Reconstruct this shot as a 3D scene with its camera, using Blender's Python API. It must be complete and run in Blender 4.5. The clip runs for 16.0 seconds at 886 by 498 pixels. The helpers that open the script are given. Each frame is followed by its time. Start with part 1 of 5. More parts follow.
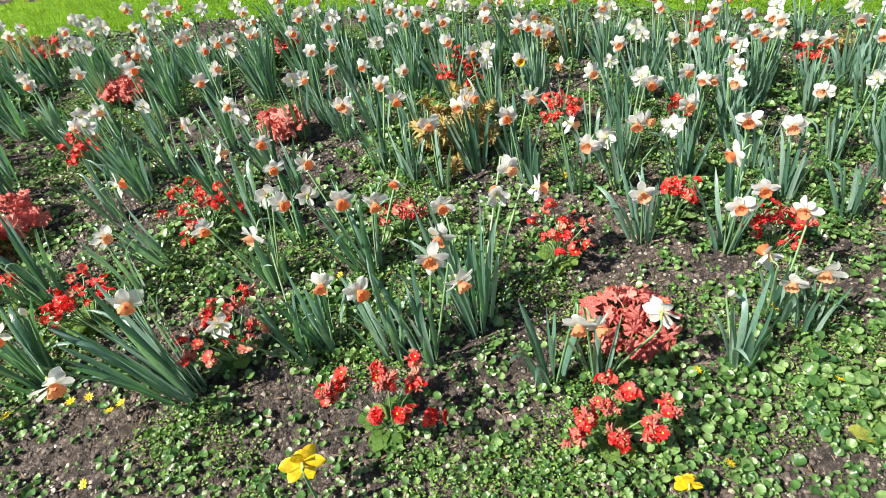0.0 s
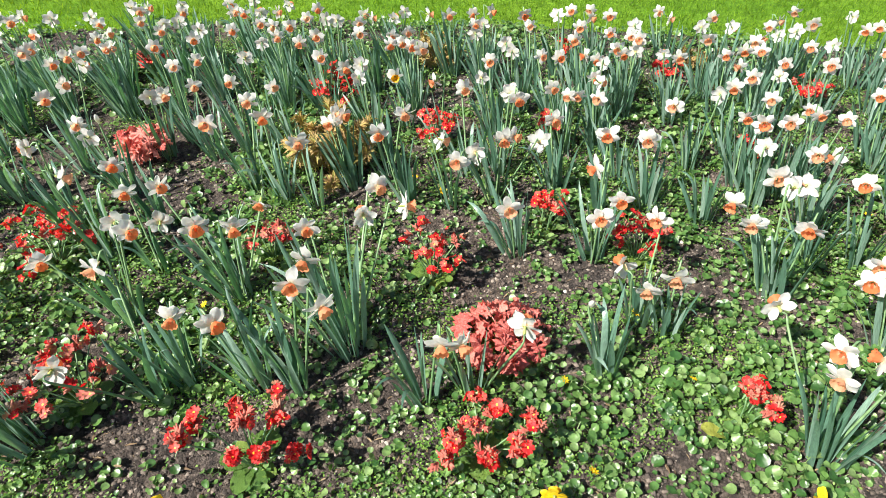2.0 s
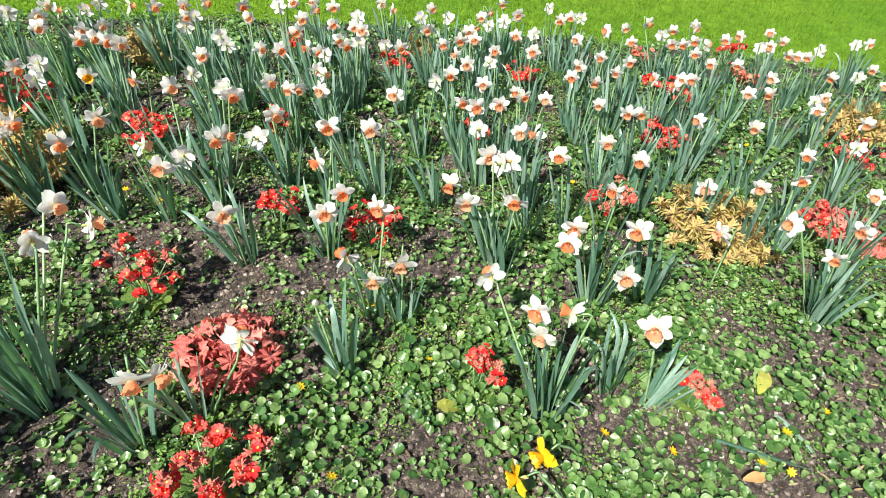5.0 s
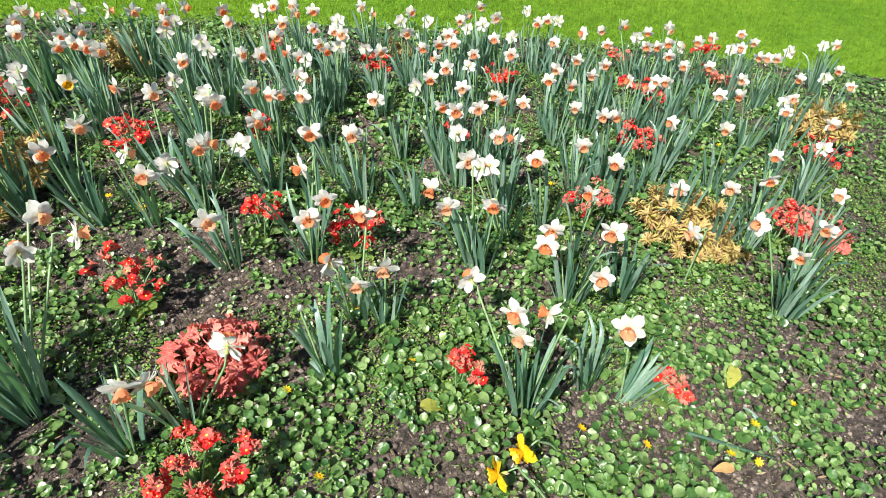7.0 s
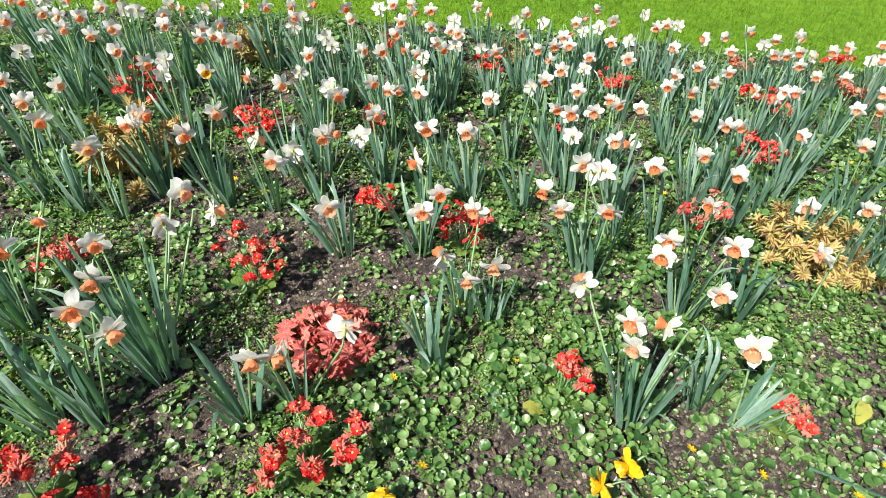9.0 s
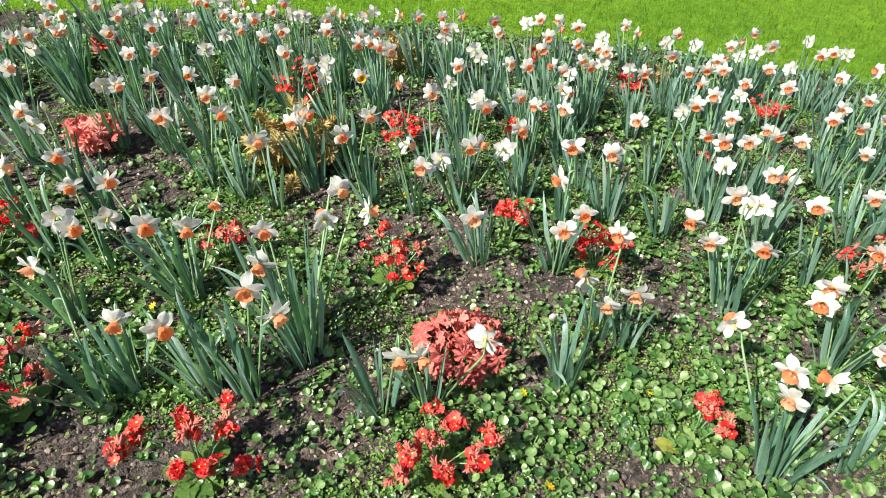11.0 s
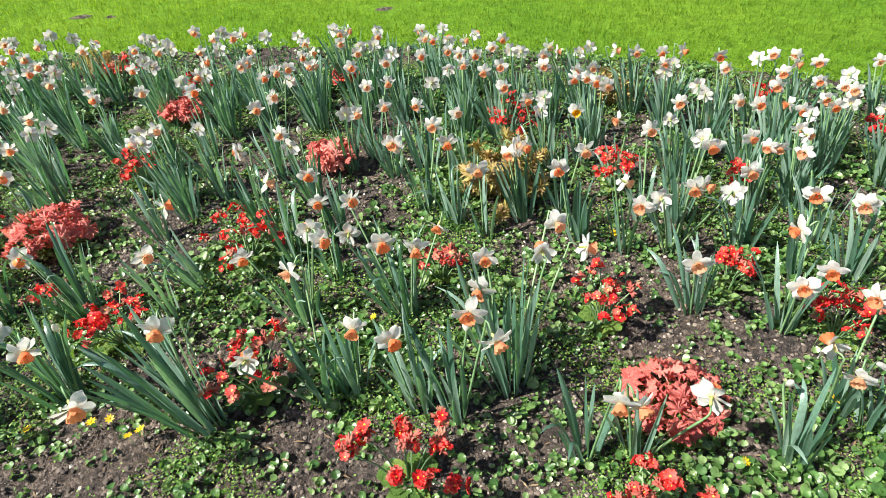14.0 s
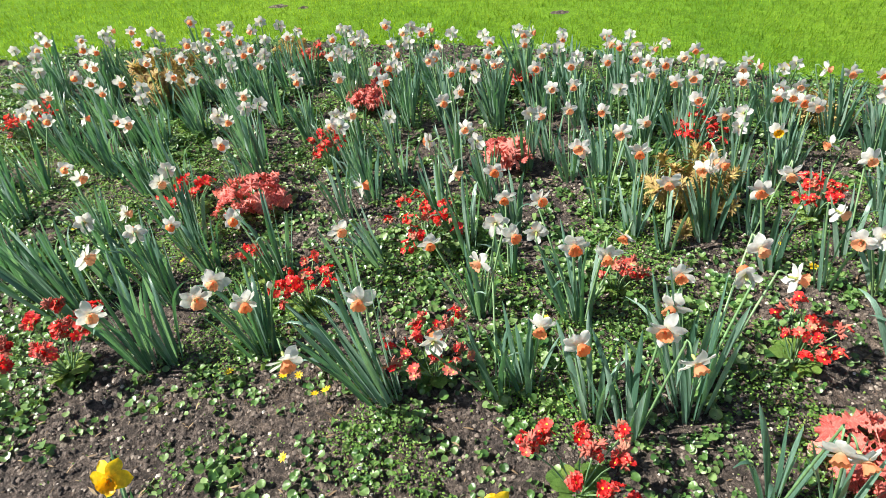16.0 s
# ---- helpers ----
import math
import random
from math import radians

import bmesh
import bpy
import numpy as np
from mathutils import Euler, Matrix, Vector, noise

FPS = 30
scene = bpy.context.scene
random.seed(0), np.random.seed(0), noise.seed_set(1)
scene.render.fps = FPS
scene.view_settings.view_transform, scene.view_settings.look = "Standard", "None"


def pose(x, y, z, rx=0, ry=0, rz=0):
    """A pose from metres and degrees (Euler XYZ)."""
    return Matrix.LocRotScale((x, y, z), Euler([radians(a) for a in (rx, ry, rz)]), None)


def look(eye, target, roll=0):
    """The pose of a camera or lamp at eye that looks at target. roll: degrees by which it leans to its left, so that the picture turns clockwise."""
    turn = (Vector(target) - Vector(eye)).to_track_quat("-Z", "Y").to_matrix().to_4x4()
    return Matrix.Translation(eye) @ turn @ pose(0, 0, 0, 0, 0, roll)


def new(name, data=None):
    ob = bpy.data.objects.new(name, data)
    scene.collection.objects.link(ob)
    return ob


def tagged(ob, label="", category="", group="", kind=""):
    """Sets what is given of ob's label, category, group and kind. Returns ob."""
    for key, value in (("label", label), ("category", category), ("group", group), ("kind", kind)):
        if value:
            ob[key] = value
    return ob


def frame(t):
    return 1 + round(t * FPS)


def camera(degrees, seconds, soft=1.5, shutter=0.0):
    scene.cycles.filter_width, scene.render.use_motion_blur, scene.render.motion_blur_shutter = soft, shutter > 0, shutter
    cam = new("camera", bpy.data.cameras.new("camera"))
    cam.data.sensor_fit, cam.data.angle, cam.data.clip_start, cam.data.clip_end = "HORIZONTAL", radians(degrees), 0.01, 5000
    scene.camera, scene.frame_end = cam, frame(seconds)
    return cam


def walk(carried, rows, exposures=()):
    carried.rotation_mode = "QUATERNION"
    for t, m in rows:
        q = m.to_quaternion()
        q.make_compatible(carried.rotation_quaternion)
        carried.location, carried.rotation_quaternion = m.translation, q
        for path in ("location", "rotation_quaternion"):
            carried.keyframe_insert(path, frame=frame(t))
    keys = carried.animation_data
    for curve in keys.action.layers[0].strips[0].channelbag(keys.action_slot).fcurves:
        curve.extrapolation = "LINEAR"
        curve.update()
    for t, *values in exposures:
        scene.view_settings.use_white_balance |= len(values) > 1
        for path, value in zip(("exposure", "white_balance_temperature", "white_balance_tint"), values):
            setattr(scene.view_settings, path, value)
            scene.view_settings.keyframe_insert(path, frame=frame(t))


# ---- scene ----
cam = camera(73.7, 16.0, soft=0.5)
PATH = [
    (0, (-0.0576, 0.5238, 1.3491), (0.1728, 1.8153, 0.1170), -4.6),
    (0.5, (-0.0387, 0.5238, 1.3428), (0.2538, 1.8054, 0.1134), -2.6),
    (1, (-0.0099, 0.5247, 1.3473), (0.3429, 1.8000, 0.1269), -1.0),
    (1.5, (0.0252, 0.5247, 1.3401), (0.4383, 1.7910, 0.1287), -1.1),
    (2, (0.0666, 0.5274, 1.3401), (0.5616, 1.7631, 0.1287), 0.9),
    (2.5, (0.1125, 0.5247, 1.3320), (0.7164, 1.7163, 0.1260), 3.0),
    (3, (0.1449, 0.5202, 1.3293), (0.8325, 1.6749, 0.1305), 3.8),
    (3.5, (0.1800, 0.5130, 1.3284), (0.9423, 1.6236, 0.1359), 4.0),
    (4, (0.2124, 0.4950, 1.3221), (1.0674, 1.5489, 0.1395), 6.6),
    (4.5, (0.2466, 0.4815, 1.3122), (1.1970, 1.4625, 0.1404), 8.8),
    (5, (0.2772, 0.4662, 1.3077), (1.2807, 1.3932, 0.1350), 10.1),
    (5.2, (0.2862, 0.4635, 1.3068), (1.3086, 1.3707, 0.1359), 10.4),
    (7.3, (0.2556, 0.4536, 1.3572), (1.2933, 1.3383, 0.1818), 10.9),
    (7.5, (0.2502, 0.4572, 1.3500), (1.2672, 1.3635, 0.1737), 10.5),
    (8, (0.2340, 0.4680, 1.3455), (1.1970, 1.4220, 0.1611), 9.6),
    (8.5, (0.2124, 0.4842, 1.3401), (1.1205, 1.4814, 0.1476), 9.3),
    (9, (0.1899, 0.5004, 1.3311), (1.0413, 1.5390, 0.1332), 8.4),
    (9.2, (0.1845, 0.5058, 1.3284), (1.0152, 1.5597, 0.1287), 8.2),
    (11.3, (0.0657, 0.5661, 1.3446), (0.6102, 1.7973, 0.1485), 4.6),
    (11.5, (0.0603, 0.5688, 1.3482), (0.5625, 1.8279, 0.1638), 3.4),
    (12, (0.0387, 0.5733, 1.3491), (0.4662, 1.8747, 0.1809), 2.2),
    (12.5, (0.0144, 0.5823, 1.3455), (0.3681, 1.9080, 0.1800), 1.1),
    (13, (-0.0144, 0.5940, 1.3482), (0.2511, 1.9404, 0.1827), -0.4),
    (13.5, (-0.0423, 0.6003, 1.3482), (0.1440, 1.9647, 0.1890), -1.4),
    (14, (-0.0540, 0.5994, 1.3500), (0.0819, 1.9737, 0.1962), -2.3),
    (14.5, (-0.0756, 0.5949, 1.3518), (-0.0117, 1.9791, 0.2034), -3.5),
    (15, (-0.1089, 0.5895, 1.3536), (-0.1377, 1.9827, 0.2142), -4.8),
    (15.5, (-0.1377, 0.5868, 1.3500), (-0.2511, 1.9809, 0.2169), -5.1),
    (16, (-0.2493, 0.5904, 1.3509), (-0.4671, 1.9737, 0.2196), -4.2),
]
walk(cam, [(t, look(eye, target, roll)) for t, eye, target, roll in PATH],
     exposures=[(0, 1.28), (5, 1.24), (7.5, 1.17), (9.2, 1.17), (11.5, 1.22), (16, 1.26)])
# ---- light ----
SUN_FROM = Vector((-0.96, -0.14, 1.02)).normalized()
sun_data = bpy.data.lights.new("sun", "SUN")
sun_data.energy, sun_data.angle, sun_data.color = 5.0, radians(0.55), (1.0, 0.95, 0.87)
sun = new("sun", sun_data)
sun.matrix_basis = look(SUN_FROM * 30, (0, 0, 0))
world = bpy.data.worlds.new("sky")
world.use_nodes = True
scene.world = world
sky = world.node_tree.nodes.new("ShaderNodeTexSky")
sky.sky_type, sky.sun_disc = "NISHITA", False
sky.sun_elevation = math.asin(SUN_FROM.z)
sky.sun_rotation = math.atan2(SUN_FROM.x, SUN_FROM.y)
back = world.node_tree.nodes["Background"]
back.inputs["Strength"].default_value = 0.058
world.node_tree.links.new(sky.outputs["Color"], back.inputs["Color"])


# ---- materials ----
def nodes_of(name):
    mat = bpy.data.materials.new(name)
    mat.use_nodes = True
    tree = mat.node_tree
    return mat, tree, tree.nodes["Principled BSDF"], tree.nodes["Material Output"]


def ramp_node(tree, fac, stops):
    node = tree.nodes.new("ShaderNodeValToRGB")
    while len(node.color_ramp.elements) < len(stops):
        node.color_ramp.elements.new(0.5)
    for el, (at, col) in zip(node.color_ramp.elements, stops):
        el.position, el.color = at, (*col, 1)
    tree.links.new(fac, node.inputs["Fac"])
    return node.outputs["Color"]


def noise_node(tree, scale, detail=4.0, rough=0.55, space="Object", stretch=None):
    tc = tree.nodes.new("ShaderNodeTexCoord")
    node = tree.nodes.new("ShaderNodeTexNoise")
    node.inputs["Scale"].default_value = scale
    node.inputs["Detail"].default_value = detail
    node.inputs["Roughness"].default_value = rough
    if stretch:
        mapped = tree.nodes.new("ShaderNodeMapping")
        mapped.inputs["Scale"].default_value = stretch
        tree.links.new(tc.outputs[space], mapped.inputs["Vector"])
        tree.links.new(mapped.outputs["Vector"], node.inputs["Vector"])
    else:
        tree.links.new(tc.outputs[space], node.inputs["Vector"])
    return node.outputs["Fac"]


def mixed(tree, fac, a, b, kind="MIX"):
    node = tree.nodes.new("ShaderNodeMix")
    node.data_type, node.blend_type = "RGBA", kind
    if isinstance(fac, float):
        node.inputs["Factor"].default_value = fac
    else:
        tree.links.new(fac, node.inputs["Factor"])
    for sock, val in ((node.inputs[6], a), (node.inputs[7], b)):
        if isinstance(val, tuple):
            sock.default_value = (*val, 1)
        else:
            tree.links.new(val, sock)
    return node.outputs[2]


def bumped(tree, shader, height, strength, distance=0.01):
    node = tree.nodes.new("ShaderNodeBump")
    node.inputs["Strength"].default_value = strength
    node.inputs["Distance"].default_value = distance
    tree.links.new(height, node.inputs["Height"])
    tree.links.new(node.outputs["Normal"], shader.inputs["Normal"])


def plant(name, dark, mid, light, rough=0.45, through_light=0.35, grain=60.0, islands=False, spot=None, warm=(1.25, 1.2, 0.6), sheen=0.5, relief=0.25, stretch=None, sheer=0.0, streaks=0.8, along=None):
    """Living tissue: colour that differs from piece to piece, veins of grain, and light that shines through."""
    mat, tree, bsdf, out = nodes_of(name)
    if islands:
        pick = tree.nodes.new("ShaderNodeNewGeometry").outputs["Random Per Island"]
    else:
        pick = tree.nodes.new("ShaderNodeObjectInfo").outputs["Random"]
    base = ramp_node(tree, pick, [(0.0, dark), (0.5, mid), (1.0, light)])
    fine = noise_node(tree, grain, stretch=stretch)
    streak = ramp_node(tree, fine, [(0.3, (0.6, 0.6, 0.6)), (0.7, (1.25, 1.25, 1.25))])
    if along:
        axis, start, end, tone = along
        split = tree.nodes.new("ShaderNodeSeparateXYZ")
        far_off = tree.nodes.new("ShaderNodeVectorMath")
        far_off.operation = "LENGTH"
        tree.links.new(tree.nodes.new("ShaderNodeTexCoord").outputs["Object"], split.inputs[0])
        tree.links.new(tree.nodes.new("ShaderNodeTexCoord").outputs["Object"], far_off.inputs[0])
        span = tree.nodes.new("ShaderNodeMapRange")
        span.inputs["From Min"].default_value, span.inputs["From Max"].default_value = start, end
        tree.links.new(far_off.outputs["Value"] if axis == "out" else split.outputs[axis], span.inputs["Value"])
        base = mixed(tree, span.outputs["Result"], tone, base)
    col = mixed(tree, streaks, base, streak, "MULTIPLY")
    if spot:
        blot = noise_node(tree, spot[0], 3)
        mask = ramp_node(tree, blot, [(spot[1], (0, 0, 0)), (spot[1] + 0.1, (1, 1, 1))])
        col = mixed(tree, mask, col, spot[2])
    tree.links.new(col, bsdf.inputs["Base Color"])
    bsdf.inputs["Roughness"].default_value = rough
    bsdf.inputs["Specular IOR Level"].default_value = sheen
    bumped(tree, bsdf, fine, relief, 0.004)
    glow = tree.nodes.new("ShaderNodeBsdfTranslucent")
    tree.links.new(mixed(tree, 1.0, col, warm, "MULTIPLY"), glow.inputs["Color"])
    mix = tree.nodes.new("ShaderNodeMixShader")
    mix.inputs["Fac"].default_value = through_light
    tree.links.new(bsdf.outputs["BSDF"], mix.inputs[1])
    tree.links.new(glow.outputs["BSDF"], mix.inputs[2])
    last = mix.outputs["Shader"]
    if sheer:
        clear = tree.nodes.new("ShaderNodeBsdfTransparent")
        thin = tree.nodes.new("ShaderNodeMixShader")
        thin.inputs["Fac"].default_value = sheer
        tree.links.new(last, thin.inputs[1])
        tree.links.new(clear.outputs["BSDF"], thin.inputs[2])
        last = thin.outputs["Shader"]
    tree.links.new(last, out.inputs["Surface"])
    return mat


def soil_material():
    mat, tree, bsdf, out = nodes_of("soil")
    big = noise_node(tree, 2.2, 5)
    clod = noise_node(tree, 42.0, 8, 0.65)
    crumb = noise_node(tree, 260.0, 4, 0.6)
    base = ramp_node(tree, clod, [(0.32, (0.013, 0.010, 0.008)), (0.5, (0.078, 0.061, 0.050)), (0.68, (0.27, 0.218, 0.18))])
    dry = ramp_node(tree, big, [(0.35, (0.75, 0.75, 0.78)), (0.65, (1.35, 1.28, 1.2))])
    col = mixed(tree, 1.0, base, dry, "MULTIPLY")
    fleck = ramp_node(tree, crumb, [(0.68, (0, 0, 0)), (0.74, (1, 1, 1))])
    col = mixed(tree, fleck, col, (0.34, 0.29, 0.235))
    tree.links.new(col, bsdf.inputs["Base Color"])
    bsdf.inputs["Roughness"].default_value = 0.95
    both = tree.nodes.new("ShaderNodeMath")
    both.operation = "ADD"
    tree.links.new(clod, both.inputs[0])
    tree.links.new(crumb, both.inputs[1])
    bumped(tree, bsdf, both.outputs[0], 1.0, 0.026)
    return mat


def turf_material():
    mat, tree, bsdf, out = nodes_of("turf")
    fine = noise_node(tree, 90.0, 6, 0.7)
    wide = noise_node(tree, 0.7, 4)
    base = ramp_node(tree, fine, [(0.3, (0.05, 0.118, 0.010)), (0.55, (0.118, 0.24, 0.019)), (0.75, (0.225, 0.36, 0.042))])
    tone = ramp_node(tree, wide, [(0.35, (0.8, 0.88, 0.8)), (0.65, (1.2, 1.08, 1.0))])
    tuft = ramp_node(tree, noise_node(tree, 14.0, 5, 0.7), [(0.32, (0.7, 0.72, 0.7)), (0.66, (1.35, 1.3, 1.3))])
    tree.links.new(mixed(tree, 1.0, mixed(tree, 1.0, base, tone, "MULTIPLY"), tuft, "MULTIPLY"), bsdf.inputs["Base Color"])
    bsdf.inputs["Roughness"].default_value = 0.9
    bsdf.inputs["Specular IOR Level"].default_value = 0.08
    bumped(tree, bsdf, fine, 0.8, 0.02)
    return mat


def stone_material():
    mat, tree, bsdf, out = nodes_of("pebble")
    pick = tree.nodes.new("ShaderNodeNewGeometry").outputs["Random Per Island"]
    base = ramp_node(tree, pick, [(0.0, (0.03, 0.023, 0.019)), (0.5, (0.095, 0.075, 0.062)), (0.88, (0.20, 0.162, 0.132)), (0.97, (0.31, 0.265, 0.22)), (1.0, (0.50, 0.46, 0.41))])
    grain = noise_node(tree, 150.0)
    tree.links.new(mixed(tree, 0.7, base, ramp_node(tree, grain, [(0.3, (0.5, 0.5, 0.5)), (0.7, (1.2, 1.2, 1.2))]), "MULTIPLY"), bsdf.inputs["Base Color"])
    bsdf.inputs["Roughness"].default_value = 0.9
    bumped(tree, bsdf, grain, 0.6, 0.006)
    return mat


SOIL, TURF, PEBBLE = soil_material(), turf_material(), stone_material()
BLADE = plant("daffodil_leaf", (0.06, 0.14, 0.092), (0.13, 0.245, 0.178), (0.275, 0.395, 0.325), 0.34, 0.30, 130.0, sheen=0.75, warm=(0.95, 1.3, 0.5), stretch=(1.0, 1.0, 0.03))
FAR_BLADE = plant("daffodil_leaf_fan", (0.06, 0.14, 0.092), (0.13, 0.245, 0.178), (0.275, 0.395, 0.325), 0.34, 0.30, 60.0, islands=True, sheen=0.75, warm=(0.95, 1.3, 0.5), stretch=(1.0, 1.0, 0.03))
STALK = plant("flower_stalk", (0.14, 0.26, 0.11), (0.18, 0.31, 0.14), (0.23, 0.36, 0.17), 0.45, 0.1)
THROAT_GREEN = plant("flower_throat", (0.36, 0.44, 0.12), (0.42, 0.48, 0.16), (0.46, 0.52, 0.2), 0.5, 0.3)
HUSK = plant("spathe", (0.42, 0.31, 0.18), (0.48, 0.37, 0.22), (0.42, 0.40, 0.2), 0.7, 0.3)
PETAL = plant("white_petal", (0.63, 0.63, 0.58), (0.70, 0.70, 0.66), (0.745, 0.745, 0.71), 0.6, 0.48, 70.0, warm=(1.0, 1.0, 0.95), sheen=0.25, relief=0.25, streaks=0.36, along=("out", 0.004, 0.016, (0.74, 0.70, 0.46)))
CUP = plant("salmon_cup", (0.98, 0.28, 0.10), (0.98, 0.39, 0.19), (0.98, 0.52, 0.32), 0.55, 0.66, 120.0, warm=(1.0, 1.0, 1.0), sheen=0.25, streaks=0.2, along=(2, 0.0, 0.009, (0.95, 0.74, 0.52)))
YELLOW = plant("yellow_petal", (0.85, 0.52, 0.01), (0.88, 0.60, 0.015), (0.90, 0.66, 0.03), 0.5, 0.4, 90.0, warm=(1.0, 0.95, 0.6))
GOLD = plant("gold_cup", (0.85, 0.42, 0.005), (0.87, 0.47, 0.01), (0.88, 0.52, 0.01), 0.5, 0.4, 90.0, warm=(1.0, 0.9, 0.6))
RED = plant("red_primrose", (0.58, 0.012, 0.016), (0.77, 0.03, 0.028), (0.87, 0.125, 0.095), 0.6, 0.42, 160.0, warm=(1.1, 0.9, 0.8), spot=(45.0, 0.64, (0.85, 0.28, 0.22)))
FADED = plant("faded_primrose", (0.42, 0.10, 0.07), (0.55, 0.16, 0.12), (0.45, 0.22, 0.14), 0.7, 0.25, 70.0, spot=(60.0, 0.55, (0.28, 0.15, 0.08)), warm=(1.1, 0.8, 0.7))
EYE = plant("yellow_eye", (0.8, 0.5, 0.03), (0.85, 0.55, 0.05), (0.85, 0.6, 0.1), 0.6, 0.2)
ROSETTE = plant("primrose_leaf", (0.085, 0.19, 0.03), (0.16, 0.30, 0.048), (0.30, 0.42, 0.08), 0.5, 0.36, 55.0, relief=1.0, streaks=1.0)
CORAL = plant("coral_leaf", (0.50, 0.065, 0.06), (0.74, 0.175, 0.14), (0.88, 0.36, 0.29), 0.45, 0.36, 45.0, warm=(1.05, 0.9, 0.8), relief=0.6, spot=(28.0, 0.54, (0.88, 0.42, 0.34)))
STRAW = plant("straw_leaf", (0.29, 0.18, 0.085), (0.49, 0.36, 0.135), (0.42, 0.40, 0.095), 0.65, 0.3, 60.0, islands=True, warm=(1.1, 1.0, 0.6))
COVER = plant("cover_leaf", (0.036, 0.108, 0.025), (0.108, 0.225, 0.054), (0.24, 0.36, 0.13), 0.34, 0.34, 60.0, islands=True, sheen=0.7, relief=0.7, streaks=1.0)
WEED = plant("chickweed", (0.065, 0.165, 0.027), (0.145, 0.29, 0.05), (0.27, 0.41, 0.095), 0.5, 0.40, 40.0, islands=True)
GRASS = plant("grass_blade", (0.075, 0.18, 0.010), (0.14, 0.285, 0.018), (0.26, 0.41, 0.045), 0.8, 0.60, 8.0, islands=True, warm=(1.4, 1.2, 0.35), sheen=0.15)
LITTER = plant("litter", (0.10, 0.065, 0.035), (0.20, 0.135, 0.075), (0.36, 0.27, 0.16), 0.85, 0.15, 80.0, islands=True)
DRY = plant("dry_leaf", (0.42, 0.26, 0.10), (0.5, 0.33, 0.14), (0.55, 0.40, 0.18), 0.8, 0.25, 50.0)
LIME = plant("pale_leaf", (0.42, 0.46, 0.07), (0.46, 0.48, 0.08), (0.5, 0.5, 0.1), 0.5, 0.35, 60.0, relief=0.9)



def chalk_material():
    mat, tree, bsdf, out = nodes_of("off_white_stone")
    grain = noise_node(tree, 200.0)
    tree.links.new(ramp_node(tree, grain, [(0.3, (0.42, 0.40, 0.37)), (0.7, (0.62, 0.60, 0.57))]), bsdf.inputs["Base Color"])
    bsdf.inputs["Roughness"].default_value = 0.85
    bumped(tree, bsdf, grain, 0.4, 0.002)
    return mat


CHALK = chalk_material()

# ---- mesh helpers ----
def shaped(name, verts, faces, mats, slots=None):
    me = bpy.data.meshes.new(name)
    me.from_pydata([tuple(v) for v in verts], [], faces)
    for m in mats:
        me.materials.append(m)
    if slots:
        me.polygons.foreach_set("material_index", slots)
    me.shade_smooth()
    return me


def part(name, me, parent, m=None, label=""):
    ob = new(name, me)
    ob.parent = parent
    if m is not None:
        ob.matrix_basis = m
    return tagged(ob, label)


def base_of(name, x, y, label, category, group, turn=0.0):
    ob = new(name)
    ob.empty_display_size = 0.05
    ob.matrix_basis = pose(x, y, rise(x, y), 0, 0, turn)
    return tagged(ob, label, category, group)


def sheet(across, along, point, shut=False):
    """A strip of quads: point(u, v) with u across and v along, both 0 to 1."""
    verts = [point(i / across, j / along) for j in range(along + 1) for i in range(across + (0 if shut else 1))]
    n = across if shut else across + 1
    faces = [(j * n + i, j * n + (i + 1) % n, (j + 1) * n + (i + 1) % n, (j + 1) * n + i) for j in range(along) for i in range(across)]
    return verts, faces


def tube(points, radii, sides=6):
    verts, faces = [], []
    for k, p in enumerate(points):
        ahead = (points[min(k + 1, len(points) - 1)] - points[max(k - 1, 0)]).normalized()
        u = ahead.cross(Vector((0.31, 0.95, 0.05))).normalized()
        v = ahead.cross(u)
        for s in range(sides):
            a = 2 * math.pi * s / sides
            verts.append(p + (u * math.cos(a) + v * math.sin(a)) * radii[k])
    for k in range(len(points) - 1):
        for s in range(sides):
            faces.append((k * sides + s, k * sides + (s + 1) % sides, (k + 1) * sides + (s + 1) % sides, (k + 1) * sides + s))
    faces.append(tuple(range((len(points) - 1) * sides, len(points) * sides)))
    return verts, faces


def joined(pieces):
    verts, faces = [], []
    for v, f in pieces:
        k = len(verts)
        verts += list(v)
        faces += [tuple(i + k for i in q) for q in f]
    return verts, faces


